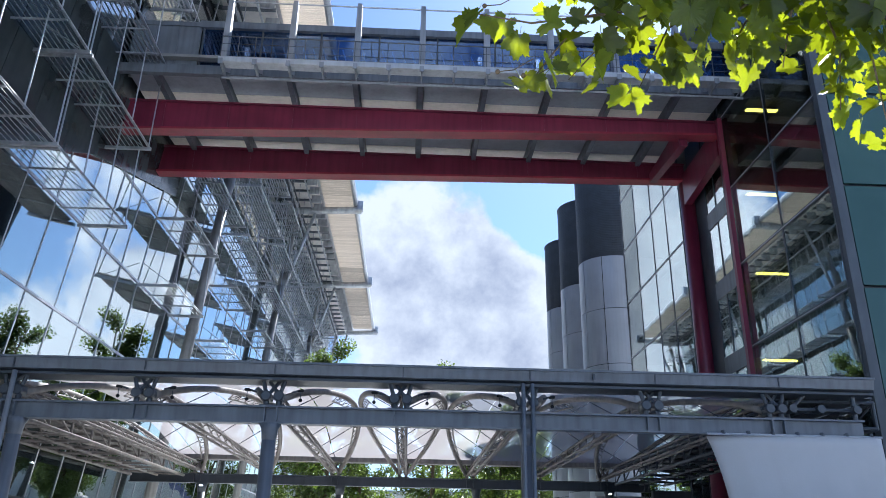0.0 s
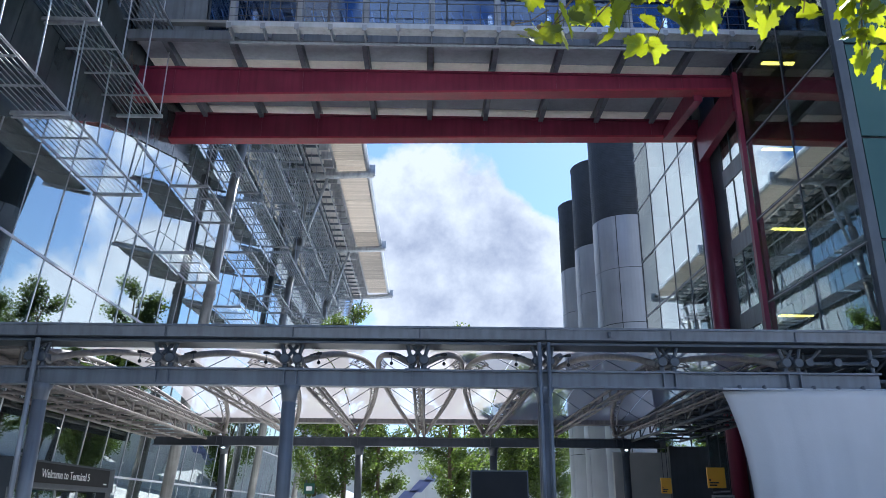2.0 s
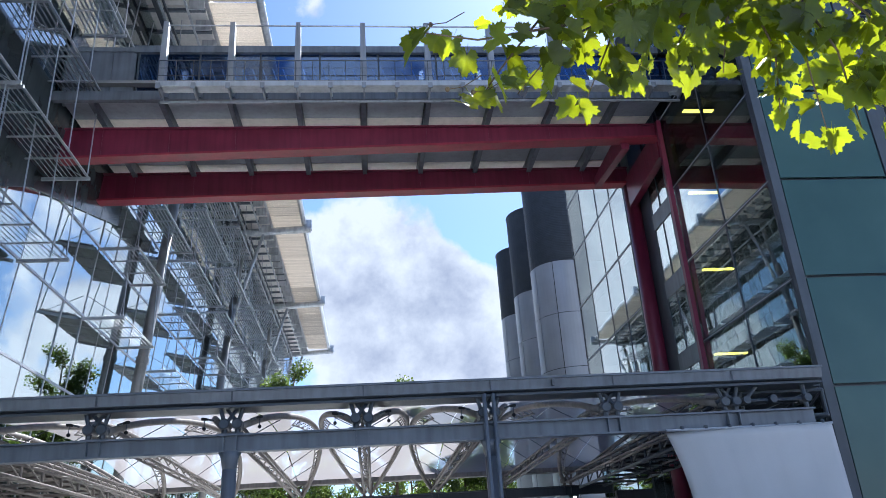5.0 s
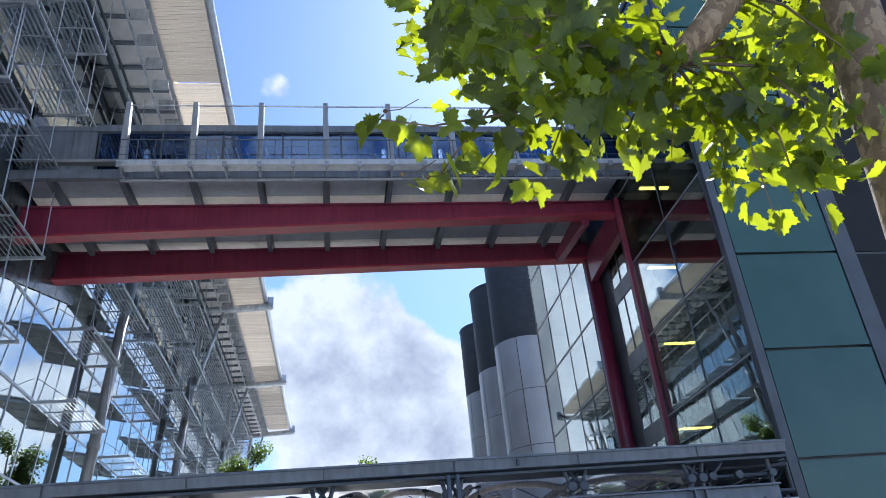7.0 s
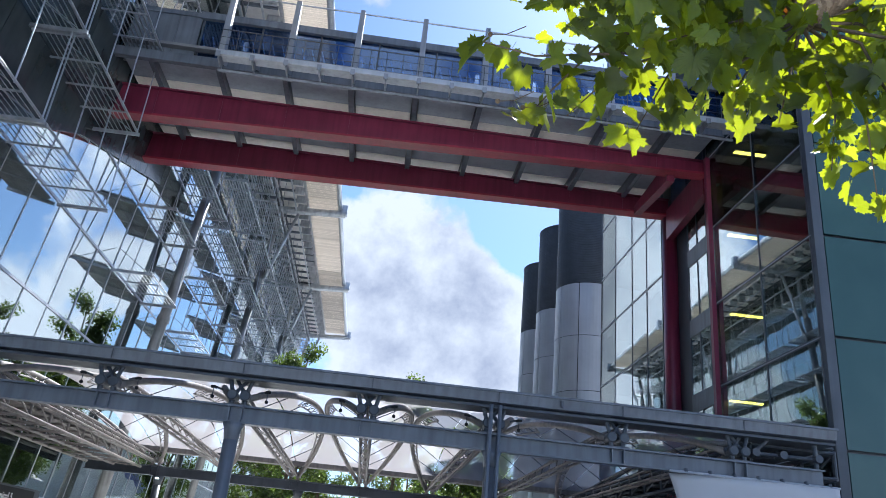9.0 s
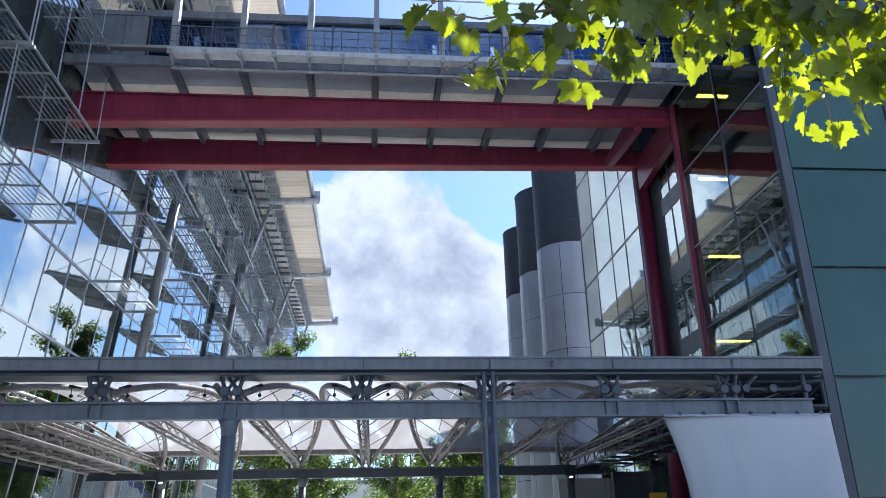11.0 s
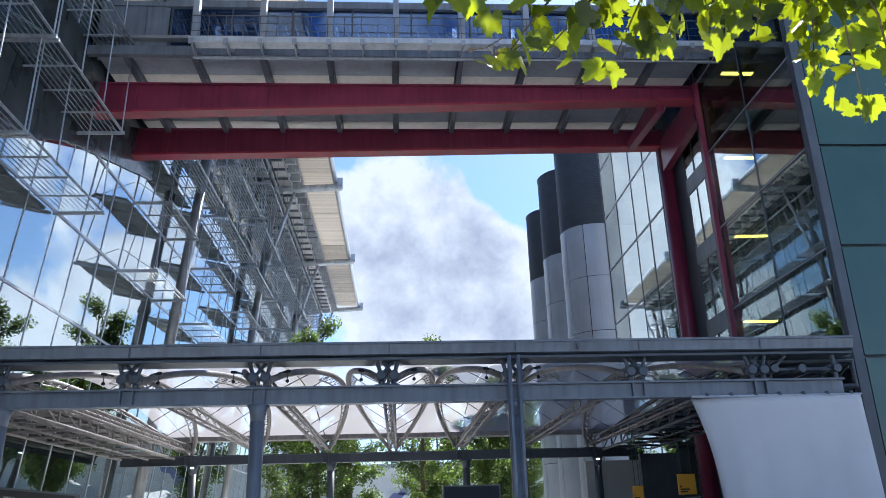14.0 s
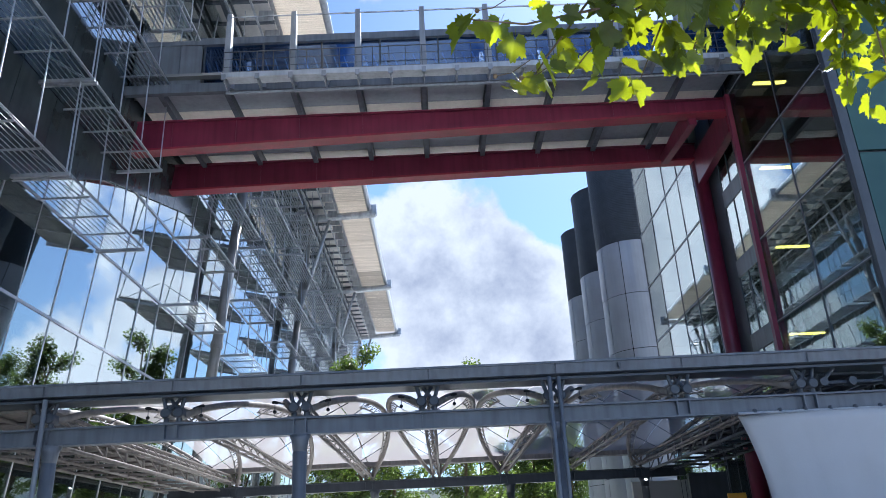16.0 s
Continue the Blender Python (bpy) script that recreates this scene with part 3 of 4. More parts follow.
for k in range(9):
    x = -7.1 + 2.38 * k
    bm = bmesh.new()
    hexa(bm, [(x - 0.12, 23.35, 17.98), (x + 0.12, 23.35, 17.98), (x + 0.12, 23.75, 17.98), (x - 0.12, 23.75, 17.98), (x - 0.09, 23.4, 20.76), (x + 0.09, 23.4, 20.76), (x + 0.09, 23.6, 20.76), (x - 0.09, 23.6, 20.76)])
    part("fin_post", bm, FINPAINT, bridge, "tapered silver fin")
part("top_rail", tubes([([(-7.1, 23.45, 20.62), (BX1, 23.45, 20.62)], 0.03)], 6), STEEL, bridge)
for k in range(9):
    x = -8.45 + 2.27 * k
    part("pane", boxes((x + 0.03, x + 2.24, 25.0, 25.03, 18.5, 20.5)), BLUEGLASS, bridge)
    part("window_post", boxes((x - 0.03, x + 0.03, 24.95, 25.08, 18.5, 20.5)), DARKPAINT, bridge)
part("spandrel", boxes((-8.5, BX1, 24.95, 25.1, 18.97, 19.06)), DARKPAINT, bridge)
part("roof_fascia", boxes((-8.6, BX1, 24.85, 25.2, 20.5, 20.8)), GREYPAINT, bridge)
part("roof", boxes((BX0, BX1, 25.2, 33.3, 20.6, 20.8)), GREYPAINT, bridge)
part("rear_wall", boxes((BX0, -8.5, 33.0, 33.2, 19.2, 20.6)), GREYPAINT, bridge)
for k in range(9):
    x = -8.45 + 2.27 * k
    part("pane", boxes((x + 0.03, x + 2.24, 33.08, 33.11, 19.2, 20.6)), BLUEGLASS, bridge)
    part("window_post", boxes((x - 0.03, x + 0.03, 33.04, 33.15, 19.2, 20.6)), DARKPAINT, bridge)
for k in range(3):
    x = -11.1 + 0.86 * k
    part("end_panel", boxes((x, x + 0.84, 24.95, 25.02, 18.5, 20.55)), GREYPAINT, bridge)
part("end_frame", boxes((BX0, -8.6, 24.9, 25.1, 20.55, 20.75)), GREYPAINT, bridge)
# seats and ledges seen through the bridge glass
part("inner_ledge", boxes((-8.4, BX1, 27.5, 27.8, 19.9, 20.0), (-8.4, BX1, 32.5, 32.9, 19.1, 19.6)), WHITEWALL, bridge)
for k in range(52):
    x = -8.2 + 0.386 * k
    bm = bmesh.new()
    hexa(bm, [(x, 25.2, 19.0), (x + 0.05, 25.2, 19.0), (x + 0.05, 25.26, 19.0), (x, 25.26, 19.0), (x - 0.3, 25.2, 19.95), (x - 0.25, 25.2, 19.95), (x - 0.25, 25.26, 19.95), (x - 0.3, 25.26, 19.95)])
    part("inner_picket", bm, WHITEWALL, bridge, "pale slanted picket behind the glass")

# ---------------------------------------------------------------- office building with the green panels
office = thing("office_building", "dark glass office block with flat green glass end panels", "building")
OX, OY0, OY1 = 12.0, 19.3, 40.7
LV = [2.45 + 3.1 * k for k in range(0, 8)]
LVA = [0.0] + LV
mesh_cache = {}


def office_pane(axis, a0, a1, z0, z1, at, mat):
    """A pane in the plane x = at (axis y) or y = at (axis x), very slightly out of true."""
    key = (axis, round(a1 - a0, 3), round(z1 - z0, 3), mat.name)
    if key not in mesh_cache:
        w, h = a1 - a0 - 0.07, z1 - z0 - 0.07
        bm = boxes((-0.015, 0.015, -w / 2, w / 2, -h / 2, h / 2)) if axis == "y" else boxes((-w / 2, w / 2, -0.015, 0.015, -h / 2, h / 2))
        me = bpy.data.meshes.new("pane")
        bm.normal_update()
        bm.to_mesh(me)
        bm.free()
        me.materials.append(mat)
        mesh_cache[key] = me
    c = (at, (a0 + a1) / 2, (z0 + z1) / 2) if axis == "y" else ((a0 + a1) / 2, at, (z0 + z1) / 2)
    shared("pane", mesh_cache[key], office, pose(*c, rng.gauss(0, 0.1), rng.gauss(0, 0.12), rng.gauss(0, 0.14)))


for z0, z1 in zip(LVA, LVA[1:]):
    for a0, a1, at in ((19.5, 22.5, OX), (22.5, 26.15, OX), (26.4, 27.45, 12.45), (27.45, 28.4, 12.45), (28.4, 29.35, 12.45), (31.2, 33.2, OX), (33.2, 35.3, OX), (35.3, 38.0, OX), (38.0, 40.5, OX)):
        # upper panes beside the bridge mirror weakly: its dark reflection put into the glass
        office_pane("y", a0, a1, z0, z1, at, DULLGLASS if (z0 > 14 and a0 < 26) or a0 > 37 else OFFICE)
for z in LV:
    for ya, yb in ((19.45, 26.2), (31.2, 40.55)):
        part("transom", boxes((OX - 0.03, OX + 0.06, ya, yb, z - 0.05, z + 0.05)), DARKPAINT, office)
        part("glazing_bead", boxes((OX - 0.034, OX - 0.028, ya, yb, z - 0.012, z + 0.012)), SILVER, office)
    part("recess_spandrel", boxes((12.40, 12.6, 26.4, 29.35, z - 0.3, z + 0.42)), GREYPAINT, office)
    part("floor_slab", boxes((OX + 0.25, 19.0, 19.6, 26.3, z - 0.35, z - 0.02), (13.5, 19.0, 26.3, 31.0, z - 0.35, z - 0.02), (OX + 0.25, 19.0, 31.0, 40.4, z - 0.35, z - 0.02)), SLAB, office)
TOPZ = LV[-1]
for y in (19.5, 22.5, 26.15, 31.2, 33.2, 35.3, 38.0, 40.5):
    part("mullion", boxes((OX - 0.035, OX + 0.08, y - 0.03, y + 0.03, 0, TOPZ)), DARKPAINT, office)
for y in (26.4, 27.45, 28.4, 29.35):
    part("mullion", boxes((12.41, 12.53, y - 0.03, y + 0.03, 0, TOPZ)), DARKPAINT, office)
part("recess_side", boxes((OX + 0.1, 12.6, 26.2, 26.3, 0, TOPZ)), DARKPAINT, office)
# plain dark strip between the recess panes and the inner post
part("recess_lining", boxes((12.44, 12.6, 29.4, 31.1, 0, TOPZ)), DARKPAINT, office)
part("corner_post", boxes((OX - 0.02, OX + 0.26, OY0 - 0.02, OY0 + 0.2, 0, TOPZ)), DARKPAINT, office)
part("core_wall", boxes((19.0, 19.3, 19.6, 40.4, 0, TOPZ)), INSIDE, office)
part("far_wall", boxes((OX + 0.1, 19.3, 40.54, 40.7, 0, TOPZ)), GREYPAINT, office)
part("roof", boxes((OX - 0.1, 30, OY0, OY1, TOPZ, TOPZ + 0.15)), GREYPAINT, office)
for z0, z1 in zip(LVA, LVA[1:]):
    part("end_panel", boxes((OX + 0.3, 15.62, OY0, OY0 + 0.08, z0 + 0.045, z1 - 0.045)), PANELGREEN, office, "flat green glass panel")
    part("end_panel", boxes((16.3, 22.0, OY0 + 0.1, OY0 + 0.15, z0 + 0.05, z1 - 0.05)), BLACKSIGN, office)
part("end_backing", boxes((OX + 0.27, 22.0, OY0 + 0.16, OY0 + 0.26, 0, TOPZ)), DARKPAINT, office)
part("end_post", boxes((15.66, 16.26, OY0 - 0.03, OY0 + 0.15, 0, TOPZ)), DARKPAINT, office)
LAMPS = ((12.95, 25.55, 11.33), (12.95, 25.95, 8.23), (12.95, 24.5, 17.53), (12.95, 25.4, 14.43))
for x, y, z in LAMPS:
    lamp = thing("strip_light", "glowing warm yellow strip light under an office ceiling", "light", (x, y, z), "office strip lights")
    part("housing", boxes((-0.62, 0.62, -0.11, 0.11, -0.02, 0.04)), GREYPAINT, lamp)
    part("diffuser", boxes((-0.6, 0.6, -0.09, 0.09, -0.06, -0.02)), YELLOWLAMP, lamp)

# ---------------------------------------------------------------- ventilation stacks
for x, y, top in ((12.95, 47.1, 30.5), (12.75, 52.4, 26.0), (12.65, 57.7, 25.1)):
    st = thing("vent_stack", "round silver-panelled ventilation stack with a dark louvred top", "vent stack", (x, y, 0), "ventilation stacks")
    R1 = 2.07
    zs = [0, 2.1, 5.6, 9.1, 12.6, 16.1, 19.6]
    seg = 9
    for z0, z1 in zip(zs, zs[1:]):
        for k in range(seg):
            a0, a1 = k * math.tau / seg, (k + 1) * math.tau / seg
            bm = bmesh.new()
            n = 6
            cols = []
            for i in range(n + 1):
                a = a0 + 0.012 + (a1 - a0 - 0.024) * i / n
                cols.append([bm.verts.new((r * math.cos(a), r * math.sin(a), z)) for r, z in ((R1, z0 + 0.02), (R1, z1 - 0.02), (R1 - 0.05, z1 - 0.02), (R1 - 0.05, z0 + 0.02))])
            for p, q in zip(cols, cols[1:]):
                for i in range(4):
                    bm.faces.new((p[i], q[i], q[(i + 1) % 4], p[(i + 1) % 4]))
            bm.faces.new(cols[0])
            bm.faces.new(cols[-1][::-1])
            part("panel", bm, TANKPANEL, st)
    part("core", tubes([([(0, 0, 0), (0, 0, top - 0.3)], R1 - 0.09)], 48), BLACKSIGN, st, smooth=True)
    bm = bmesh.new()
    z = zs[-1] + 0.02
    prof = []
    while z < top:
        prof += [(R1, z), (R1, z + 0.075), (R1 - 0.02, z + 0.08), (R1 - 0.02, z + 0.115)]
        z += 0.12
    rings = [[bm.verts.new((r * math.cos(k * math.tau / 48), r * math.sin(k * math.tau / 48), zz)) for k in range(48)] for r, zz in prof]
    for p, q in zip(rings, rings[1:]):
        for k in range(48):
            bm.faces.new((p[k], p[(k + 1) % 48], q[(k + 1) % 48], q[k]))
    part("louvre", bm, TANKMESH, st, "dark horizontal louvre rings")
    part("cap", tubes([([(0, 0, top - 0.02), (0, 0, top + 0.06)], R1 + 0.03)], 48), TANKMESH, st)

# ---------------------------------------------------------------- glazed canopy over the plaza
canopy = thing("canopy", "slate grey steel canopy with arched trusses and clear foil roof", "canopy")
FY, BY = 18.5, 36.0
CX0, CX1 = -12.3, 11.35
LINES = [-9.35 + 3.045 * k for k in range(7)]
bm = bmesh.new()
hexa(bm, [(CX0, FY - 0.28, 5.56), (CX1, FY - 0.28, 5.56), (CX1, FY + 0.3, 5.50), (CX0, FY + 0.3, 5.50), (CX0, FY - 0.34, 5.80), (CX1, FY - 0.34, 5.80), (CX1, FY + 0.3, 5.80), (CX0, FY + 0.3, 5.80)])
part("gutter", bm, GREYPAINT, canopy, "slate grey folded gutter")
part("gutter_lip", boxes((CX0, CX1, FY - 0.40, FY - 0.32, 5.79, 5.84)), GREYPAINT, canopy)
part("gutter_soffit", boxes((CX0, CX1, FY - 0.2, FY + 0.55, 5.44, 5.50)), DARKPAINT, canopy)
part("overflow_spout", boxes((4.38, 4.44, FY - 0.42, FY - 0.33, 5.60, 5.74)), DARKPAINT, canopy)
end_rail = part("end_rail", tubes([([(8.6, FY + 0.05, 5.1), (11.1, FY + 0.05, 5.1)], 0.045)], 8), DARKPAINT, canopy, "thick tie rail with round joints")
for x in (9.35, 10.05, 10.95):
    part("joint", tubes([([(x, FY - 0.12, 5.1), (x, FY + 0.2, 5.1)], 0.1)], 14), DARKPAINT, end_rail)
part("end_stay", tubes([([(10.95, FY + 0.05, 4.84), (10.95, FY + 0.05, 5.46)], 0.06)], 8), DARKPAINT, end_rail)
part("end_stay", tubes([([(9.35, FY + 0.05, 5.1), (9.75, FY + 0.1, 5.46)], 0.05)], 8), DARKPAINT, end_rail)
for k in range(8):
    part("gutter_joint", boxes((LINES[0] - 3.0 + 3.045 * k - 0.015, LINES[0] - 3.0 + 3.045 * k + 0.015, FY - 0.352, FY - 0.33, 5.55, 5.8)), DARKPAINT, canopy)
# the back beam and back columns take a darker grey
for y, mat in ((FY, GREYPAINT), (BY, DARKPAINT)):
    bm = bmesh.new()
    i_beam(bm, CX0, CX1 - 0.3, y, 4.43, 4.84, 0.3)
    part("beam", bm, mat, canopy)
    for x in LINES:
        for d in (-0.16, 0.13):
            part("stiffener", boxes((x + d, x + d + 0.03, y - 0.15, y + 0.15, 4.47, 4.80)), mat, canopy)
part("back_gutter", boxes((CX0, CX1, BY - 0.3, BY + 0.3, 5.45, 5.85)), BUFF, canopy)
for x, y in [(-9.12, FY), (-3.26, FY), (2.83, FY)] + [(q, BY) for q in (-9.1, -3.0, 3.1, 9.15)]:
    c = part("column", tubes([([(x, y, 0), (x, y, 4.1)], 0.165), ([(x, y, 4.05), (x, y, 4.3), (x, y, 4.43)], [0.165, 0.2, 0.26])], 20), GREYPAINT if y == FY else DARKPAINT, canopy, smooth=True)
    part("foot_plate", boxes((x - 0.28, x + 0.28, y - 0.28, y + 0.28, 0, 0.04)), GREYPAINT, c)
for x, r in ((-9.28, 0.06), (2.72, 0.05), (2.94, 0.05)):
    part("downpipe", tubes([([(x, FY - 0.25, 0), (x, FY - 0.25, 5.5)], r)], 10), FINPAINT if x < 0 else GREYPAINT, canopy, smooth=True)


def arch(x, side):
    """An arch that leans out sideways from its truss, from the front node to the back one."""
    pts = []
    for i in range(25):
        s = i / 24
        g = math.sin(math.pi * (0.004 + 0.992 * s)) ** 0.7
        pts.append((x + side * (0.16 + 1.28 * g), FY + 0.15 + (BY - FY - 0.3) * s, 5.0 + 1.28 * g))
    return pts


for x in LINES:
    tr = part("truss", tubes([([(x + dx, FY + 0.2, z), (x + dx, BY - 0.2, z)], 0.045) for dx, z in ((-0.14, 4.98), (0.14, 4.98), (0, 5.3))], 8), BUFF, canopy, smooth=True)
    bm = bmesh.new()
    n = 16
    for i in range(n):
        ya, yb = FY + 0.2 + (BY - FY - 0.4) * i / n, FY + 0.2 + (BY - FY - 0.4) * (i + 1) / n
        s = -1 if i % 2 else 1
        tube(bm, [(x - 0.14 * s, ya, 4.98), (x + 0.14 * s, yb, 4.98)], 0.022, 6)
        tube(bm, [(x - 0.14, ya, 4.98), (x, (ya + yb) / 2, 5.3)], 0.018, 6)
        tube(bm, [(x + 0.14, yb, 4.98), (x, (ya + yb) / 2, 5.3)], 0.018, 6)
    tagged(part("lacing", bm, BUFF, tr), kind="stuff")
    for side in (-1, 1):
        a = part("arch", tubes([(arch(x, side), 0.085)], 12), BUFF, canopy, "curved buff steel arch", smooth=True)
        bm = bmesh.new()
        pts = arch(x, side)
        inner = [(px - side * 0.2, py, pz - 0.2) for px, py, pz in pts[6:-2]]
        tube(bm, inner, 0.026, 6)
        for i, q in enumerate(inner[:-1]):
            tube(bm, [pts[i + 6], q], 0.013, 5)
            tube(bm, [q, pts[i + 7]], 0.013, 5)
        for i in (4, 7, 11, 15, 19):
            part("cable", tubes([([(x, pts[i][1], 5.3), pts[i]], 0.014)], 5), DARKPAINT, a)
        tagged(part("strut", bm, BUFF, a), kind="stuff")
    for y in (FY, BY):
        paint = DARKPAINT if y == FY else BUFF
        node = part("node", boxes((x - 0.3, x + 0.3, y - 0.1, y + 0.1, 4.84, 4.87)), paint, canopy, "cast steel truss node with round hubs")
        for s in (-1, 1):
            part("hub", tubes([([(x + s * 0.15, y - 0.15, 5.08), (x + s * 0.15, y - 0.12, 5.08), (x + s * 0.15, y + 0.3, 5.08)], [0.10, 0.125, 0.125])], 16), paint, node)
            part("fork", tubes([([(x + s * 0.15, y, 5.08), (x + s * 0.27, y, 5.5)], 0.05)], 8), paint, node)
            part("fork", tubes([([(x + s * 0.15, y + 0.02, 5.08), (x - s * 0.12, y + 0.1, 5.46)], 0.045)], 8), paint, node)
            part("stub", tubes([([(x + s * 0.15, y, 4.84), (x + s * 0.15, y, 5.08)], 0.07)], 8), paint, node)
# dark spotlights clamped beside the front nodes, each with a small hanging ball
for x in LINES[1:5]:
    for s in (-1, 1):
        lamp = thing("spotlight", "small black spotlight clamped under the canopy gutter", "light", (x + s * 0.42, FY + 0.12, 5.2), "spotlights under the gutter")
        part("arm", tubes([([(0, 0, 0), (s * 0.16, 0, 0.05)], 0.025)], 6), DARKPAINT, lamp)
        part("can", tubes([([(s * 0.14, -0.02, 0.03), (s * 0.2, -0.02, 0.05), (s * 0.27, -0.03, 0.05), (s * 0.29, -0.03, 0.05)], [0.025, 0.036, 0.036, 0.025])], 12), BLACKSIGN, lamp, smooth=True)
        part("hanger", tubes([([(s * 0.22, -0.02, 0.03), (s * 0.22, -0.02, -0.14)], 0.011)], 5), DARKPAINT, lamp)
        part("ball", tubes([([(s * 0.22, -0.02, -0.18 + 0.045 * math.cos(k * math.pi / 6)) for k in range(7)], [max(0.002, 0.045 * math.sin(k * math.pi / 6)) for k in range(7)])], 10), BLACKSIGN, lamp, smooth=True)
for x0, x1 in zip([-10.1] + LINES, LINES + [11.3]):
    bm = bmesh.new()
    rows = []
    for i in range(13):
        s = i / 12
        y = FY + 0.5 + (BY - FY - 1) * s
        rows.append([bm.verts.new((x0 + 0.02 + (x1 - x0 - 0.04) * q / 8, y, max(5.62, 5.14 + 1.30 * math.sin(math.pi * (0.03 + 0.94 * s)) ** 0.7) + 0.10 * math.sin(math.pi * q / 8) * math.sin(math.pi * s) ** 0.5)) for q in range(9)])
    for p, q in zip(rows, rows[1:]):
        for i in range(8):
            bm.faces.new((p[i], p[i + 1], q[i + 1], q[i]))
    part("cushion", bm, FOIL, canopy, "clear foil roof cushion", smooth=True)
# side lattice girders along both walls; the right one's shade is in its colour
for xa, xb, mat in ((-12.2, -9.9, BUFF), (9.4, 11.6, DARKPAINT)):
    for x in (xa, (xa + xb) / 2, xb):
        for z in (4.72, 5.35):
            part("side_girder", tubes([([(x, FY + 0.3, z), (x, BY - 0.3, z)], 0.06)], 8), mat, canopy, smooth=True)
    bm = bmesh.new()
    n = 11
    for i in range(n):
        y0 = FY + 0.3 + (BY - FY - 0.6) * i / n
        y1 = FY + 0.3 + (BY - FY - 0.6) * (i + 1) / n
        tube(bm, [(xa, y0, 4.72), (xb, y0, 4.72)], 0.04, 6)
        tube(bm, [(xa, y0, 5.35), (xb, y0, 5.35)], 0.04, 6)
        for x in (xa, xb):
            tube(bm, [(x, y0, 4.72), (x, y0, 5.35)], 0.04, 6)
            tube(bm, [(x, y0, 5.35), (x, y1, 4.72)], 0.03, 6)
        tube(bm, [(xa, y0, 4.72), (xb, y1, 4.72)], 0.025, 6)
    tagged(part("lacing", bm, mat, canopy), kind="stuff")
    part("cover", boxes((xa, xb, FY + 0.3, BY - 0.3, 5.45, 5.5)), mat, canopy)
# small round lamps under the back beam
for x in (-9.1, 9.15):
    l = thing("down_light", "small bright round lamp under the canopy beam", "light", (x, BY - 0.1, 4.36), "canopy down lights")
    part("lens", tubes([([(0, 0, -0.06), (0, 0, 0.0)], 0.12)], 12), WHITELAMP, l)
    part("ring", tubes([([(0, 0, 0.0), (0, 0, 0.07)], 0.15)], 12), DARKPAINT, l)

# ---------------------------------------------------------------- white fabric screen under the canopy
bm = bmesh.new()
grid = []
NX, NZ = 28, 24
for j in range(NZ + 1):
    t = j / NZ
    z = 4.40 - 4.2 * t
    left = 7.18 + 0.50 * (1 - (1 - min(1, t * 1.3)) ** 2.6)
    right = 11.32 + 0.14 * t
    grid.append([bm.verts.new((left + (right - left) * i / NX, FY - 0.24 + 0.025 * math.sin(i * 0.9 + 2 * t) * (0.3 + t) + 0.008 * math.sin(i * 2.3 + t * 5) + (1 - i / NX) ** 6 * 0.3, z)) for i in range(NX + 1)])
for p, q in zip(grid, grid[1:]):
    for i in range(NX):
        bm.faces.new((p[i], q[i], q[i + 1], p[i + 1]))
banner = thing("fabric_screen", "white taut fabric screen with curved edge below the canopy beam", "screen")
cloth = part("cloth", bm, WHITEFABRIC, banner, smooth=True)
sol = cloth.modifiers.new("thickness", "SOLIDIFY")
sol.thickness = 0.012
part("top_rail", tubes([([(7.1, FY - 0.22, 4.42), (11.35, FY - 0.22, 4.42)], 0.03)], 8), SILVER, banner)
part("floor_bar", tubes([([(8.1, FY - 0.22, 0.1), (11.5, FY - 0.22, 0.1)], 0.1)], 10), SILVER, banner)
for k in range(7):
    part("tie", tubes([([(7.5 + 0.6 * k, FY - 0.22, 4.42), (7.5 + 0.6 * k, FY - 0.2, 4.5)], 0.05)], 6), DARKPAINT, banner)

# ---------------------------------------------------------------- dark service wall and signs under the canopy
tagged(part("service_wall", boxes((10.3, 12.2, 33.2, 33.5, 0, 4.3))  , DARKPAINT), "dark blue-grey service wall under the canopy", "wall", kind="structure")


tagged(part("service_block", boxes((8.75, 12.6, 36.7, 37.0, 0, 4.3)), PALEWALL), "pale grey rendered wall behind the canopy", "wall", kind="structure")


def bars(parent, rows, y, mat):
    for x0, x1, z0, z1 in rows:
        part("print_bar", boxes((x0, x1, y - 0.004, y, z0, z1)), mat, parent)


for x0, x1, z0, z1, y in ((9.61, 10.22, 2.43, 3.1, 27.0), (8.1, 8.45, 2.25, 2.76, 27.3)):
    s = thing("hanging_sign", "yellow rectangular direction sign hung on two thin rods", "sign", group="yellow hanging signs")
    part("board", boxes((x0, x1, y, y + 0.08, z0, z1)), YELLOW, s)
    part("rod", tubes([([(x0 + 0.1, y + 0.04, z1), (x0 + 0.1, y + 0.04, 4.75)], 0.012)], 6), DARKPAINT, s)
    part("rod", tubes([([(x1 - 0.1, y + 0.04, z1), (x1 - 0.1, y + 0.04, 4.75)], 0.012)], 6), DARKPAINT, s)
    w, h = x1 - x0, z1 - z0
    bars(s, [(x0 + 0.08 * w, x0 + 0.62 * w, z0 + 0.22 * h, z0 + 0.29 * h), (x0 + 0.08 * w, x0 + 0.5 * w, z0 + 0.10 * h, z0 + 0.17 * h), (x0 + 0.08 * w, x0 + 0.16 * w, z0 + 0.34 * h, z0 + 0.44 * h)], y - 0.002, BLACKPRINT)
panel = thing("information_screen", "large black free-standing screen in the plaza", "screen")
part("screen", boxes((1.0, 2.17, 17.0, 17.12, 1.2, 2.42)), BLACKSIGN, panel)
part("post", boxes((1.5, 1.66, 17.04, 17.1, 0, 1.2)), DARKPAINT, panel)
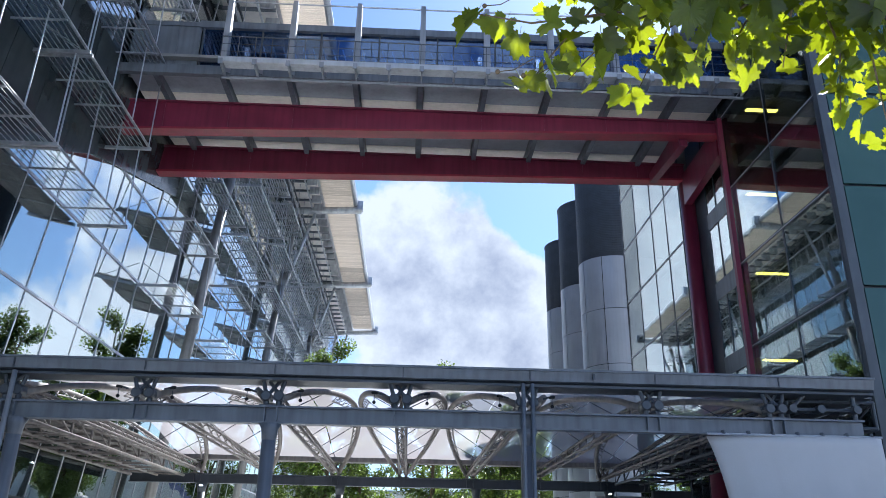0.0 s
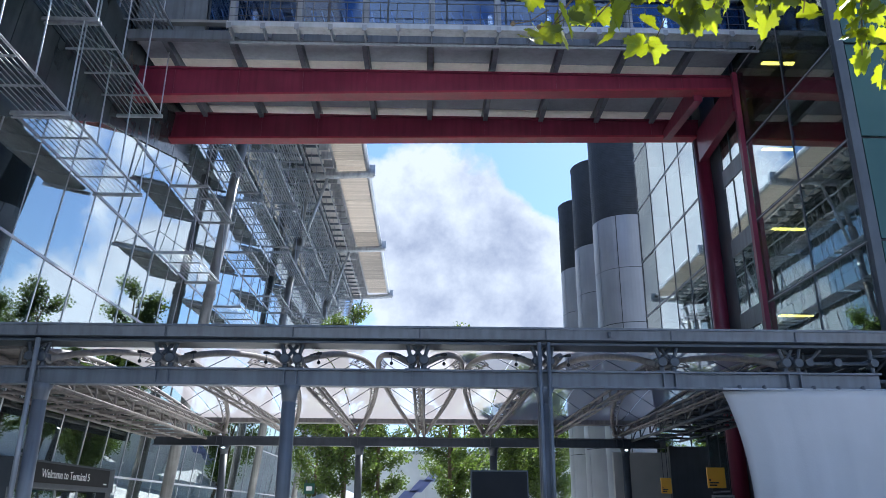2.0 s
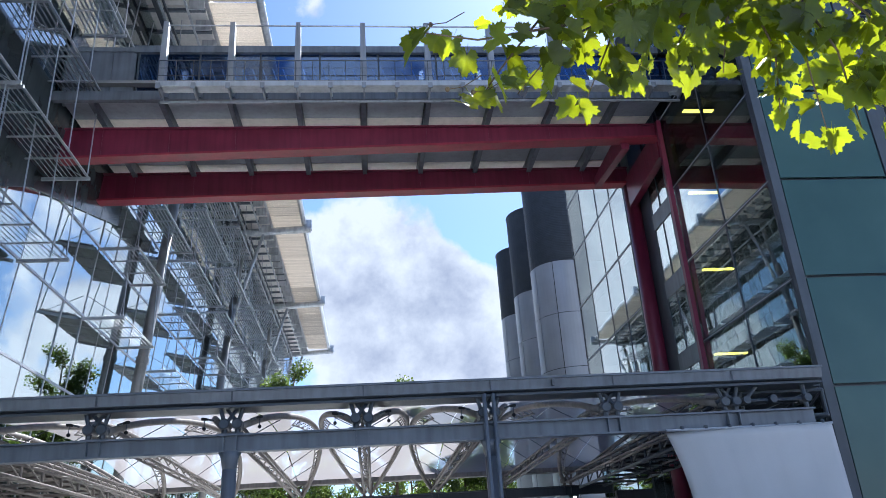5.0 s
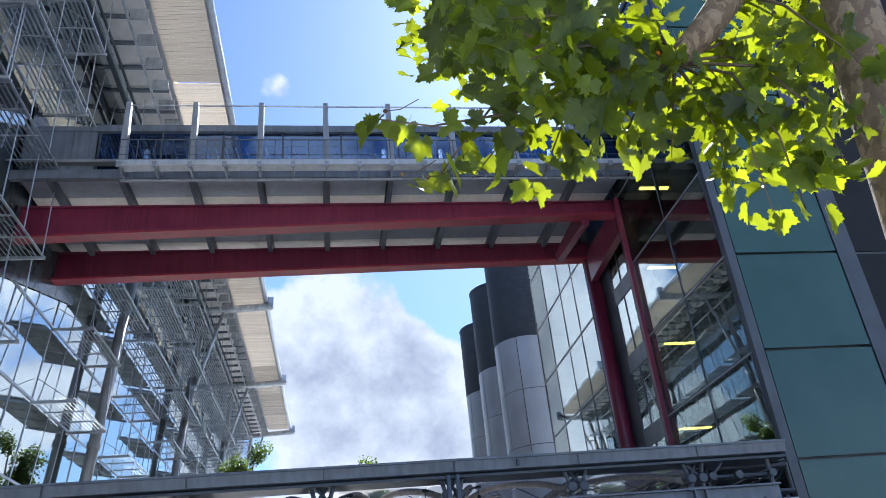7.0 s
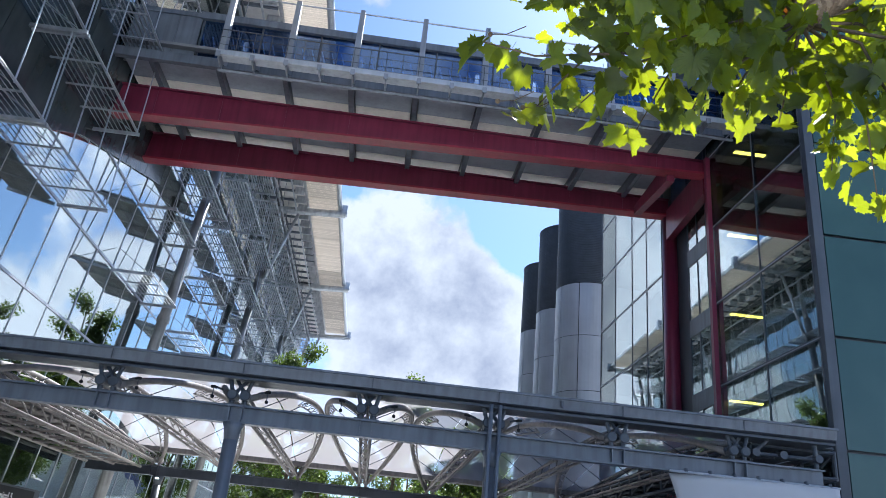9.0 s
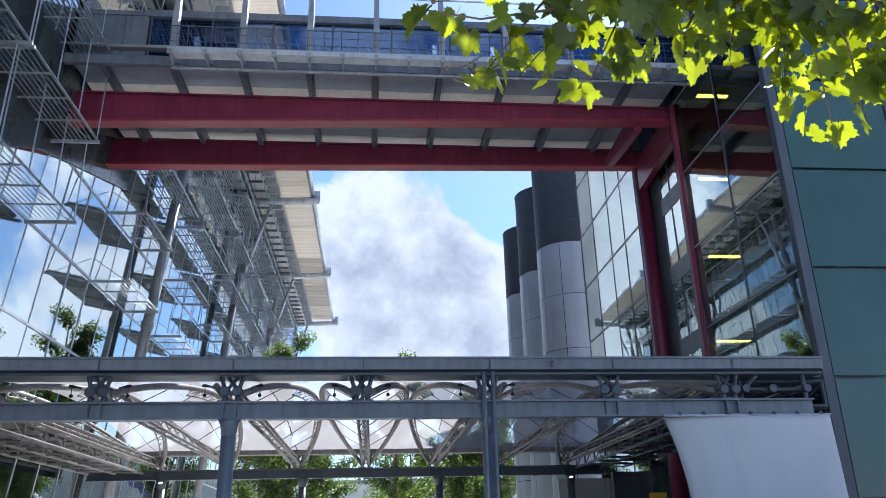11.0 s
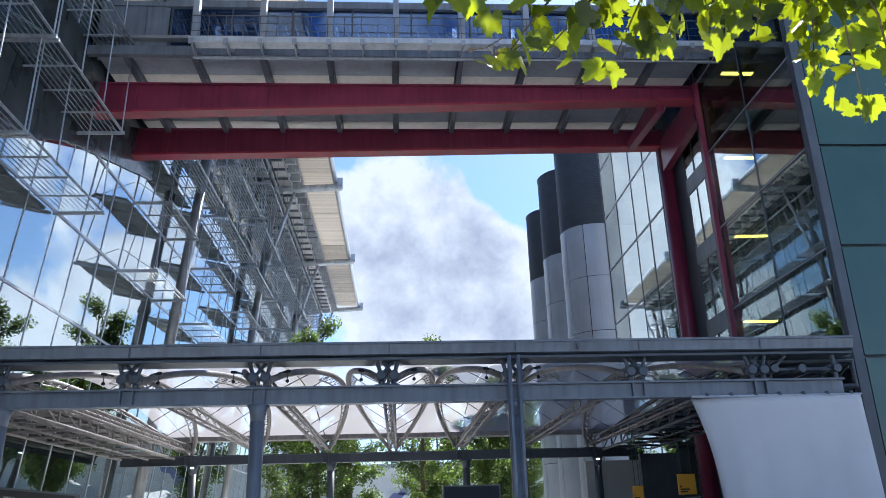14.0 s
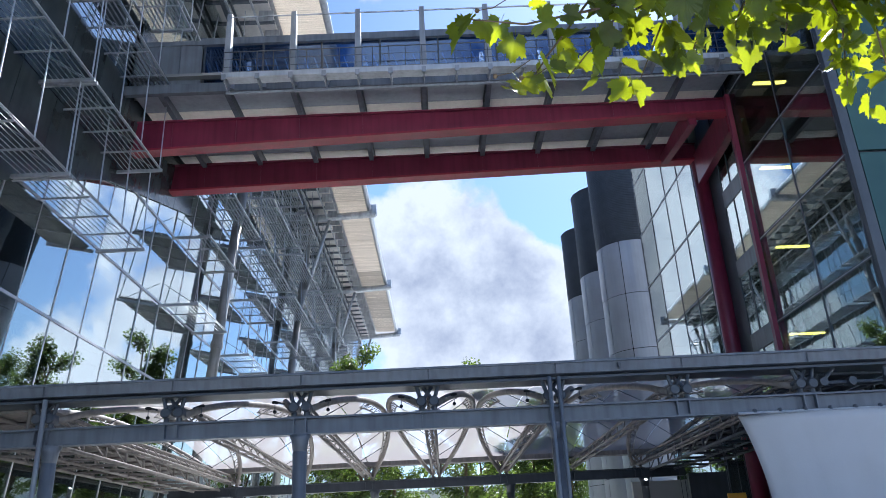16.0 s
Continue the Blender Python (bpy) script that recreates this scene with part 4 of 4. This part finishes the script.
part("bezel", boxes((0.97, 2.2, 17.02, 17.14, 2.42, 2.45), (0.97, 1.0, 17.02, 17.14, 1.2, 2.42), (2.17, 2.2, 17.02, 17.14, 1.2, 2.42)), DARKPAINT, panel)
mir = thing("notice_case", "small framed glass notice case on the service wall", "notice case")
part("frame", boxes((10.4, 11.2, 28.9, 29.0, 1.0, 2.25)), SILVER, mir)
part("glazing", boxes((10.48, 11.12, 28.88, 28.9, 1.1, 2.17)), FACADE, mir)
part("leg", boxes((10.7, 10.9, 28.92, 29.0, 0, 1.0)), SILVER, mir)

# entrance portal with the welcome sign
SX = -12.05
portal = thing("entrance_portal", "dark entrance portal under a black welcome sign", "entrance")
part("lintel", boxes((-13.3, SX - 0.03, 23.6, 31.4, 2.25, 3.1)), DARKPAINT, portal)
part("jamb", boxes((-13.3, SX - 0.1, 23.6, 24.0, 0, 2.25)), DARKPAINT, portal)
part("jamb", boxes((-13.3, SX - 0.1, 30.9, 31.4, 0, 2.25)), DARKPAINT, portal)
for y in (24.1, 25.8, 27.5, 29.2):
    d = part("door", boxes((SX - 0.5, SX - 0.45, y, y + 1.62, 0.03, 2.2)), FACADE, portal, "glass entrance door")
    for yy in (y, y + 1.6):
        part("door_frame", boxes((SX - 0.51, SX - 0.44, yy, yy + 0.06, 0, 2.24)), SILVER, d)
sign = thing("welcome_sign", "long black sign with white lettering over the entrance", "sign")
part("board", boxes((SX - 0.03, SX + 0.09, 24.7, 30.6, 2.42, 3.02)), BLACKSIGN, sign)
cu = bpy.data.curves.new("lettering", "FONT")
cu.body, cu.size, cu.extrude = "Welcome to Terminal 5", 0.37, 0.004
cu.materials.append(WHITEPRINT)
tx = new("lettering", cu)
bpy.context.view_layer.update()
tx_me = bpy.data.meshes.new_from_object(tx.evaluated_get(bpy.context.evaluated_depsgraph_get()))
bpy.data.objects.remove(tx)
tx = new("lettering", tx_me)
tx.parent = sign
tx.matrix_local = Matrix.Translation((SX + 0.096, 25.2, 2.58)) @ Matrix(((0, 0, 1, 0), (1, 0, 0, 0), (0, 1, 0, 0), (0, 0, 0, 1)))
part("small_print", boxes((SX + 0.09, SX + 0.094, 30.1, 30.4, 2.5, 2.55)), WHITEPRINT, sign)

# ---------------------------------------------------------------- pale low building beyond the trees
far = thing("distant_building", "pale low building with panelled walls beyond the trees", "building")
for k in range(14):
    part("wall_panel", boxes((-24 + 4 * k + 0.04, -20 + 4 * k - 0.04, 92, 92.4, 0, 8.0)), WHITEWALL, far)
part("roof", boxes((-24, 32, 91.6, 110, 8.0, 8.4)), SILVER, far)
part("backing", boxes((-24, 32, 92.4, 110, 0, 8.0)), WHITEWALL, far)
BLUEPRINT = material("blue wall graphic", (0.22, 0.25, 0.48), 0.6, 0.0, 0.05, 1.0, 0.0)
for k in range(3):
    bm = bmesh.new()
    x = -3.6 + 1.7 * k
    z = 2.6 + 1.2 * k
    hexa(bm, [(x, 91.97, z), (x + 1.5, 91.97, z), (x + 1.5, 91.99, z), (x, 91.99, z), (x + 1.3, 91.97, z + 1.4), (x + 2.8, 91.97, z + 1.4), (x + 2.8, 91.99, z + 1.4), (x + 1.3, 91.99, z + 1.4)])
    part("wall_graphic", bm, BLUEPRINT, far, "slanted blue wall graphic")
GREENSIGN = material("green sign board", (0.01, 0.07, 0.05), 0.5, 0.0, 0.05, 1.0, 0.0)
ex = thing("exit_sign", "small green sign board on a thin dark post", "sign", (-5.9, 40.0, 0))
part("post", tubes([([(0, 0.06, 0), (0, 0.06, 3.1)], 0.04)], 8), DARKPAINT, ex)
part("board", boxes((-0.1, 0.42, 0, 0.04, 2.45, 2.95)), GREENSIGN, ex)
part("print_bar", boxes((0.02, 0.3, -0.006, 0.0, 2.6, 2.8)), WHITEPRINT, ex)
for k in range(2):
    u = thing("parasol", "white square parasol in the plaza", "parasol", (-7.0 + 10.6 * k, 66 + 4 * k, 0), "white parasols")
    bm = bmesh.new()
    ring = [bm.verts.new((sx * 2.2, sy * 2.2, 2.6)) for sx, sy in ((-1, -1), (1, -1), (1, 1), (-1, 1))]
    ap = bm.verts.new((0, 0, 3.6))
    for i in range(4):
        bm.faces.new((ring[i], ring[(i + 1) % 4], ap))
    bm.faces.new(ring[::-1])
    part("canopy", bm, WHITEFABRIC, u)
    part("pole", tubes([([(0, 0, 0), (0, 0, 2.7)], 0.04)], 8), STEEL, u)


# ---------------------------------------------------------------- street trees beyond the canopy
def street_tree(x, y, h, r, seed, low):
    q = random.Random(seed)
    tree = thing("street_tree", "leafy green street tree with a slim brown trunk", "tree", (x, y, 0), "trees beyond the canopy")
    pts = [(q.uniform(-0.1, 0.1) * i / 3, q.uniform(-0.1, 0.1) * i / 3, h * 0.9 * i / 6) for i in range(7)]
    part("trunk", tubes([(pts, [0.17 * (1 - 0.13 * i) for i in range(7)])], 10), TWIG, tree, smooth=True)
    centres = []
    for i in range(26):
        z = low + (h - low) * (i + q.random()) / 26 * 0.92
        a = q.uniform(0, math.tau)
        prof = math.sin(math.pi * min(1, max(0.05, (z - low + 0.8) / (h - low + 0.8)) ** 0.8)) ** 0.6
        rr = r * prof * q.uniform(0.75, 1.1)
        end = Vector((math.cos(a) * rr, math.sin(a) * rr, z + rr * q.uniform(0.1, 0.55)))
        start = Vector((0, 0, max(low * 0.7, z - 0.6)))
        mid = start.lerp(end, 0.5) + Vector((0, 0, 0.15))
        part("limb", tubes([([start, mid, end], [0.05, 0.03, 0.012])], 5), TWIG, tree)
        for s in (0.35, 0.6, 0.8, 1.0):
            centres.append((start.lerp(end, s), (0.30 + 0.30 * s) * (1.4 if y > 55 else 1.0)))
    crown = bmesh.new()
    for c, cr in centres:
        for i in range(200 if y > 55 else 140):
            p = c + Vector((q.gauss(0, 1), q.gauss(0, 1), q.gauss(0, 0.8))).normalized() * cr * 1.15 * q.random() ** 0.45
            n = Vector((q.gauss(0, 1), q.gauss(0, 1), q.gauss(0.6, 1))).normalized()
            u = n.orthogonal().normalized()
            v = n.cross(u)
            s = q.uniform(0.055, 0.115)
            crown.faces.new([crown.verts.new(p + d) for d in (u * s, v * s * 0.7 + u * s * 0.2, -u * s, -v * s * 0.7 + u * s * 0.2)])
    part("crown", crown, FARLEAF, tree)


for i, (x, y, h, r, low) in enumerate(((-4.95, 49, 14.9, 2.2, 2.6), (-3.1, 53, 11.0, 2.0, 2.6), (1.6, 50, 13.7, 2.3, 2.4), (5.8, 50, 11.0, 1.9, 3.0), (-9.0, 66, 13, 2.4, 3.0), (3.4, 70, 14, 2.6, 3.0), (13.5, 62, 13.5, 2.8, 3.0), (17.5, 70, 15, 3.0, 3.0), (13.0, 80, 14, 3.0, 3.0), (19.5, 58, 14, 3, 3), (10.5, 86, 13, 3.2, 3.0), (11.8, 81, 12, 3.0, 3.0))):
    street_tree(x, y, h, r, 10 + i, low)


# ---------------------------------------------------------------- plane tree beside the camera
def leaf_mesh(seed):
    """One lobed, toothed leaf about 20 cm across, folded and drooping, with its stalk."""
    q = random.Random(seed)
    bm = bmesh.new()
    lobes = [(0, 1.0), (52, 0.88), (-52, 0.88), (104, 0.62), (-104, 0.62)]
    out = []
    for i in range(44):
        a = -158 + 316 * i / 43
        r = 0.40
        for c, l in lobes:
            d = abs(a - c) / 36
            if d < 1:
                r = max(r, 0.46 + (l - 0.46) * (1 - d) ** 0.8)
        r *= 1 + (0.10 if i % 2 else -0.05) * q.uniform(0.6, 1.3)
        out.append((math.radians(a), r))
    fold, droop, curl = q.uniform(0.12, 0.5), q.uniform(0.15, 0.6), q.uniform(-0.2, 0.3)
    size = 0.145

    def bend(x, y):
        return Vector((x * (1 - 0.15 * fold), y, fold * abs(x) - droop * max(0, y) ** 2 * 0.6 + curl * x * y)) * size

    c = bm.verts.new(bend(0, 0))
    mid = [bm.verts.new(bend(math.sin(a) * r * 0.5, math.cos(a) * r * 0.5)) for a, r in out]
    rim = [bm.verts.new(bend(math.sin(a) * r, math.cos(a) * r) + Vector((0, 0, q.gauss(0, 0.003)))) for a, r in out]
    for i in range(43):
        bm.faces.new((c, mid[i], mid[i + 1]))
        bm.faces.new((mid[i], rim[i], rim[i + 1], mid[i + 1]))
    tube(bm, [(0, 0, 0), (0, -0.04, 0.008), (0, -0.085, 0.03)], 0.0016, 3, False)
    bmesh.ops.recalc_face_normals(bm, faces=bm.faces)
    me = bpy.data.meshes.new("leaf")
    bm.to_mesh(me)
    bm.free()
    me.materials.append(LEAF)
    me.polygons.foreach_set("use_smooth", [True] * len(me.polygons))
    return me


plane = thing("plane_tree", "plane tree with flaking bark and backlit yellow-green lobed leaves", "tree")
part("trunk", tubes([([(3.36, 3.55, -0.05), (3.36, 3.55, 0.3), (3.42, 3.55, 2.0), (3.52, 3.56, 3.6), (3.64, 3.56, 5.0), (3.80, 3.55, 6.4), (4.0, 3.5, 8.0)], [0.36, 0.28, 0.23, 0.21, 0.195, 0.18, 0.12])], 24), BARK, plane, "trunk with flaking bark", smooth=True)
DY = 3.6


def at(u, v, d=DY):
    return Vector((u * d, d, 1.6 + v * d))


KNOT = at(0.635, 0.945)
part("limb", tubes([([(3.98, 3.55, 6.7), (3.4, 3.6, 6.2), at(0.80, 1.13), at(0.72, 1.03), KNOT], [0.13, 0.12, 0.115, 0.105, 0.075])], 16), BARK, plane, "thick side limb", smooth=True)
SPRAYS = [
    # way points (across, up, depth), number of leaves, spread
    (((0.50, 0.90, 3.6), (0.33, 0.83, 3.5), (0.18, 0.80, 3.4), (0.085, 0.815, 3.35)), 9, 0.05),
    (((0.50, 0.92, 3.7), (0.30, 0.86, 3.6), (0.21, 0.74, 3.5), (0.17, 0.68, 3.45)), 10, 0.07),
    (((0.48, 0.88, 3.6), (0.32, 0.80, 3.6), (0.235, 0.695, 3.6)), 11, 0.09),
    (((0.50, 0.88, 3.8), (0.40, 0.80, 3.7), (0.345, 0.685, 3.6)), 12, 0.10),
    (((0.54, 0.86, 3.5), (0.46, 0.79, 3.5), (0.42, 0.70, 3.5)), 11, 0.10),
    (((0.58, 0.86, 3.7), (0.53, 0.82, 3.8), (0.49, 0.745, 3.8)), 10, 0.10),
    (((0.62, 0.88, 3.6), (0.60, 0.81, 3.6), (0.58, 0.735, 3.6)), 10, 0.09),
    (((0.66, 0.88, 3.6), (0.68, 0.78, 3.7), (0.66, 0.66, 3.7)), 10, 0.07),
    (((0.70, 0.90, 3.6), (0.73, 0.78, 3.6), (0.73, 0.625, 3.6)), 17, 0.10),
    (((0.74, 0.92, 3.6), (0.79, 0.78, 3.5), (0.79, 0.625, 3.5)), 18, 0.10),
    (((0.80, 0.94, 3.5), (0.88, 0.84, 3.4), (0.90, 0.70, 3.3)), 18, 0.11),
    (((0.74, 0.96, 3.8), (0.86, 0.92, 4.0), (0.95, 0.83, 4.1)), 16, 0.12),
    (((0.60, 1.00, 3.4), (0.45, 0.98, 3.2), (0.33, 0.94, 3.0)), 22, 0.13),
    (((0.62, 1.05, 3.4), (0.46, 1.06, 3.1), (0.34, 1.05, 2.9)), 22, 0.13),
    (((0.58, 0.96, 3.5), (0.48, 0.91, 3.3), (0.40, 0.87, 3.1)), 20, 0.12),
    (((0.70, 1.12, 3.6), (0.50, 1.16, 3.4), (0.30, 1.15, 3.2), (0.15, 1.10, 3.1)), 22, 0.11),
    (((0.60, 0.95, 3.8), (0.57, 0.90, 3.9), (0.55, 0.86, 4.0)), 16, 0.12),
    (((0.80, 1.02, 3.8), (0.90, 0.98, 3.9), (0.98, 0.93, 4.0)), 18, 0.13),
    (((0.80, 1.12, 3.7), (0.88, 1.06, 3.7), (0.93, 1.00, 3.8)), 18, 0.13),
    (((0.72, 0.98, 3.9), (0.70, 0.93, 4.1), (0.72, 0.86, 4.2)), 16, 0.12),
    (((0.75, 1.20, 3.6), (0.60, 1.25, 3.4), (0.45, 1.25, 3.2)), 9, 0.15),
    (((0.85, 1.25, 3.6), (0.75, 1.30, 3.6), (0.62, 1.34, 3.6)), 6, 0.16),
    (((0.90, 1.10, 3.4), (1.00, 0.98, 3.2), (1.04, 0.88, 3.1)), 12, 0.12),
    (((0.52, 1.00, 3.6), (0.38, 1.00, 3.7), (0.25, 1.03, 3.8), (0.19, 0.97, 3.8)), 6, 0.05),
]
leaf_rng = random.Random(21)
leaf_meshes = [leaf_mesh(60 + i) for i in range(12)]
spare = bmesh.new()
count = 0
for way, n, spread in SPRAYS:
    n = round(n * (1.8 if way[-1][0] > 0.6 or way[-1][1] > 0.85 else 1.5))
    pts = [KNOT if way[0][1] < 1.09 else at(0.80, 1.13)] + [at(*w) for w in way]
    part("twig", tubes([(pts, [0.014 - 0.011 * i / (len(pts) - 1) for i in range(len(pts))])], 6), TWIG, plane, smooth=True)
    for i in range(n):
        s = (0.28 + 0.72 * (i + leaf_rng.random()) / n) * (len(pts) - 1)
        k = min(len(pts) - 2, int(s))
        base = pts[k].lerp(pts[k + 1], s - k)
        p = base + Vector((leaf_rng.uniform(-1.5, 1.5) * spread, leaf_rng.uniform(-1.8, 1.8) * spread, leaf_rng.uniform(-1.4, 1.0) * spread))
        m = Matrix.Translation(p) @ Euler((radians(leaf_rng.gauss(-48, 28)), radians(leaf_rng.gauss(0, 28)), leaf_rng.uniform(0, math.tau))).to_matrix().to_4x4() @ Matrix.Scale(leaf_rng.uniform(0.62, 1.15), 4)
        me = leaf_rng.choice(leaf_meshes)
        if count < 300:
            ob = shared("leaf", me, plane, m)
        else:
            v = [spare.verts.new(m @ q.co) for q in me.vertices]
            for f in me.polygons:
                spare.faces.new([v[j] for j in f.vertices])
        count += 1
# leaf clusters added towards the sun, partly out of view, to shade the low branches
for centre, size, n in (((1.85, 5.9, 7.55), (0.42, 0.4, 0.28), 330), ((2.3, 5.8, 7.7), (0.35, 0.3, 0.2), 110), ((1.28, 4.2, 5.66), (0.18, 0.2, 0.13), 50), ((1.7, 4.6, 7.6), (0.5, 0.5, 0.3), 60)):
    for i in range(n):
        p = Vector(centre) + Vector([leaf_rng.gauss(0, s) for s in size])
        m = Matrix.Translation(p) @ Euler((radians(leaf_rng.gauss(-30, 28)), radians(leaf_rng.gauss(0, 28)), leaf_rng.uniform(0, math.tau))).to_matrix().to_4x4()
        me = leaf_rng.choice(leaf_meshes)
        v = [spare.verts.new(m @ q.co) for q in me.vertices]
        for f in me.polygons:
            spare.faces.new([v[j] for j in f.vertices])
    part("twig", tubes([([(3.85, 3.55, 6.9), Vector(centre) + Vector((0.2, -0.2, -0.2)), centre], [0.04, 0.02, 0.008])], 6), TWIG, plane, smooth=True)
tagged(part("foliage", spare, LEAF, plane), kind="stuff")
# seed balls on thin stalks, and a dead orange leaf by the knot
for u, v, d in ((0.125, 0.705, 3.45), (0.165, 0.70, 3.45), (0.105, 0.83, 3.4)):
    c = at(u, v, d)
    part("seed_ball", tubes([([c + Vector((0, 0, 0.014 * math.cos(k * math.pi / 6))) for k in range(7)], [max(0.001, 0.014 * math.sin(k * math.pi / 6)) for k in range(7)])], 8), TWIG, plane)
    part("stalk", tubes([([c, c + Vector((0.09, 0.02, 0.03)), c + Vector((0.2, 0.04, 0.12))], 0.003)], 5), TWIG, plane)
DEAD = leaf_material("dead leaf", (0.30, 0.10, 0.02), (0.6, 0.18, 0.02), 0.4)
dead = leaf_meshes[0].copy()
dead.materials.clear()
dead.materials.append(DEAD)
d = shared("leaf", dead, plane, Matrix.Translation(KNOT + Vector((-0.1, -0.05, 0.06))) @ Euler((1.2, 0.3, 2.0)).to_matrix().to_4x4() @ Matrix.Scale(0.6, 4))
d["label"] = "withered orange leaf"
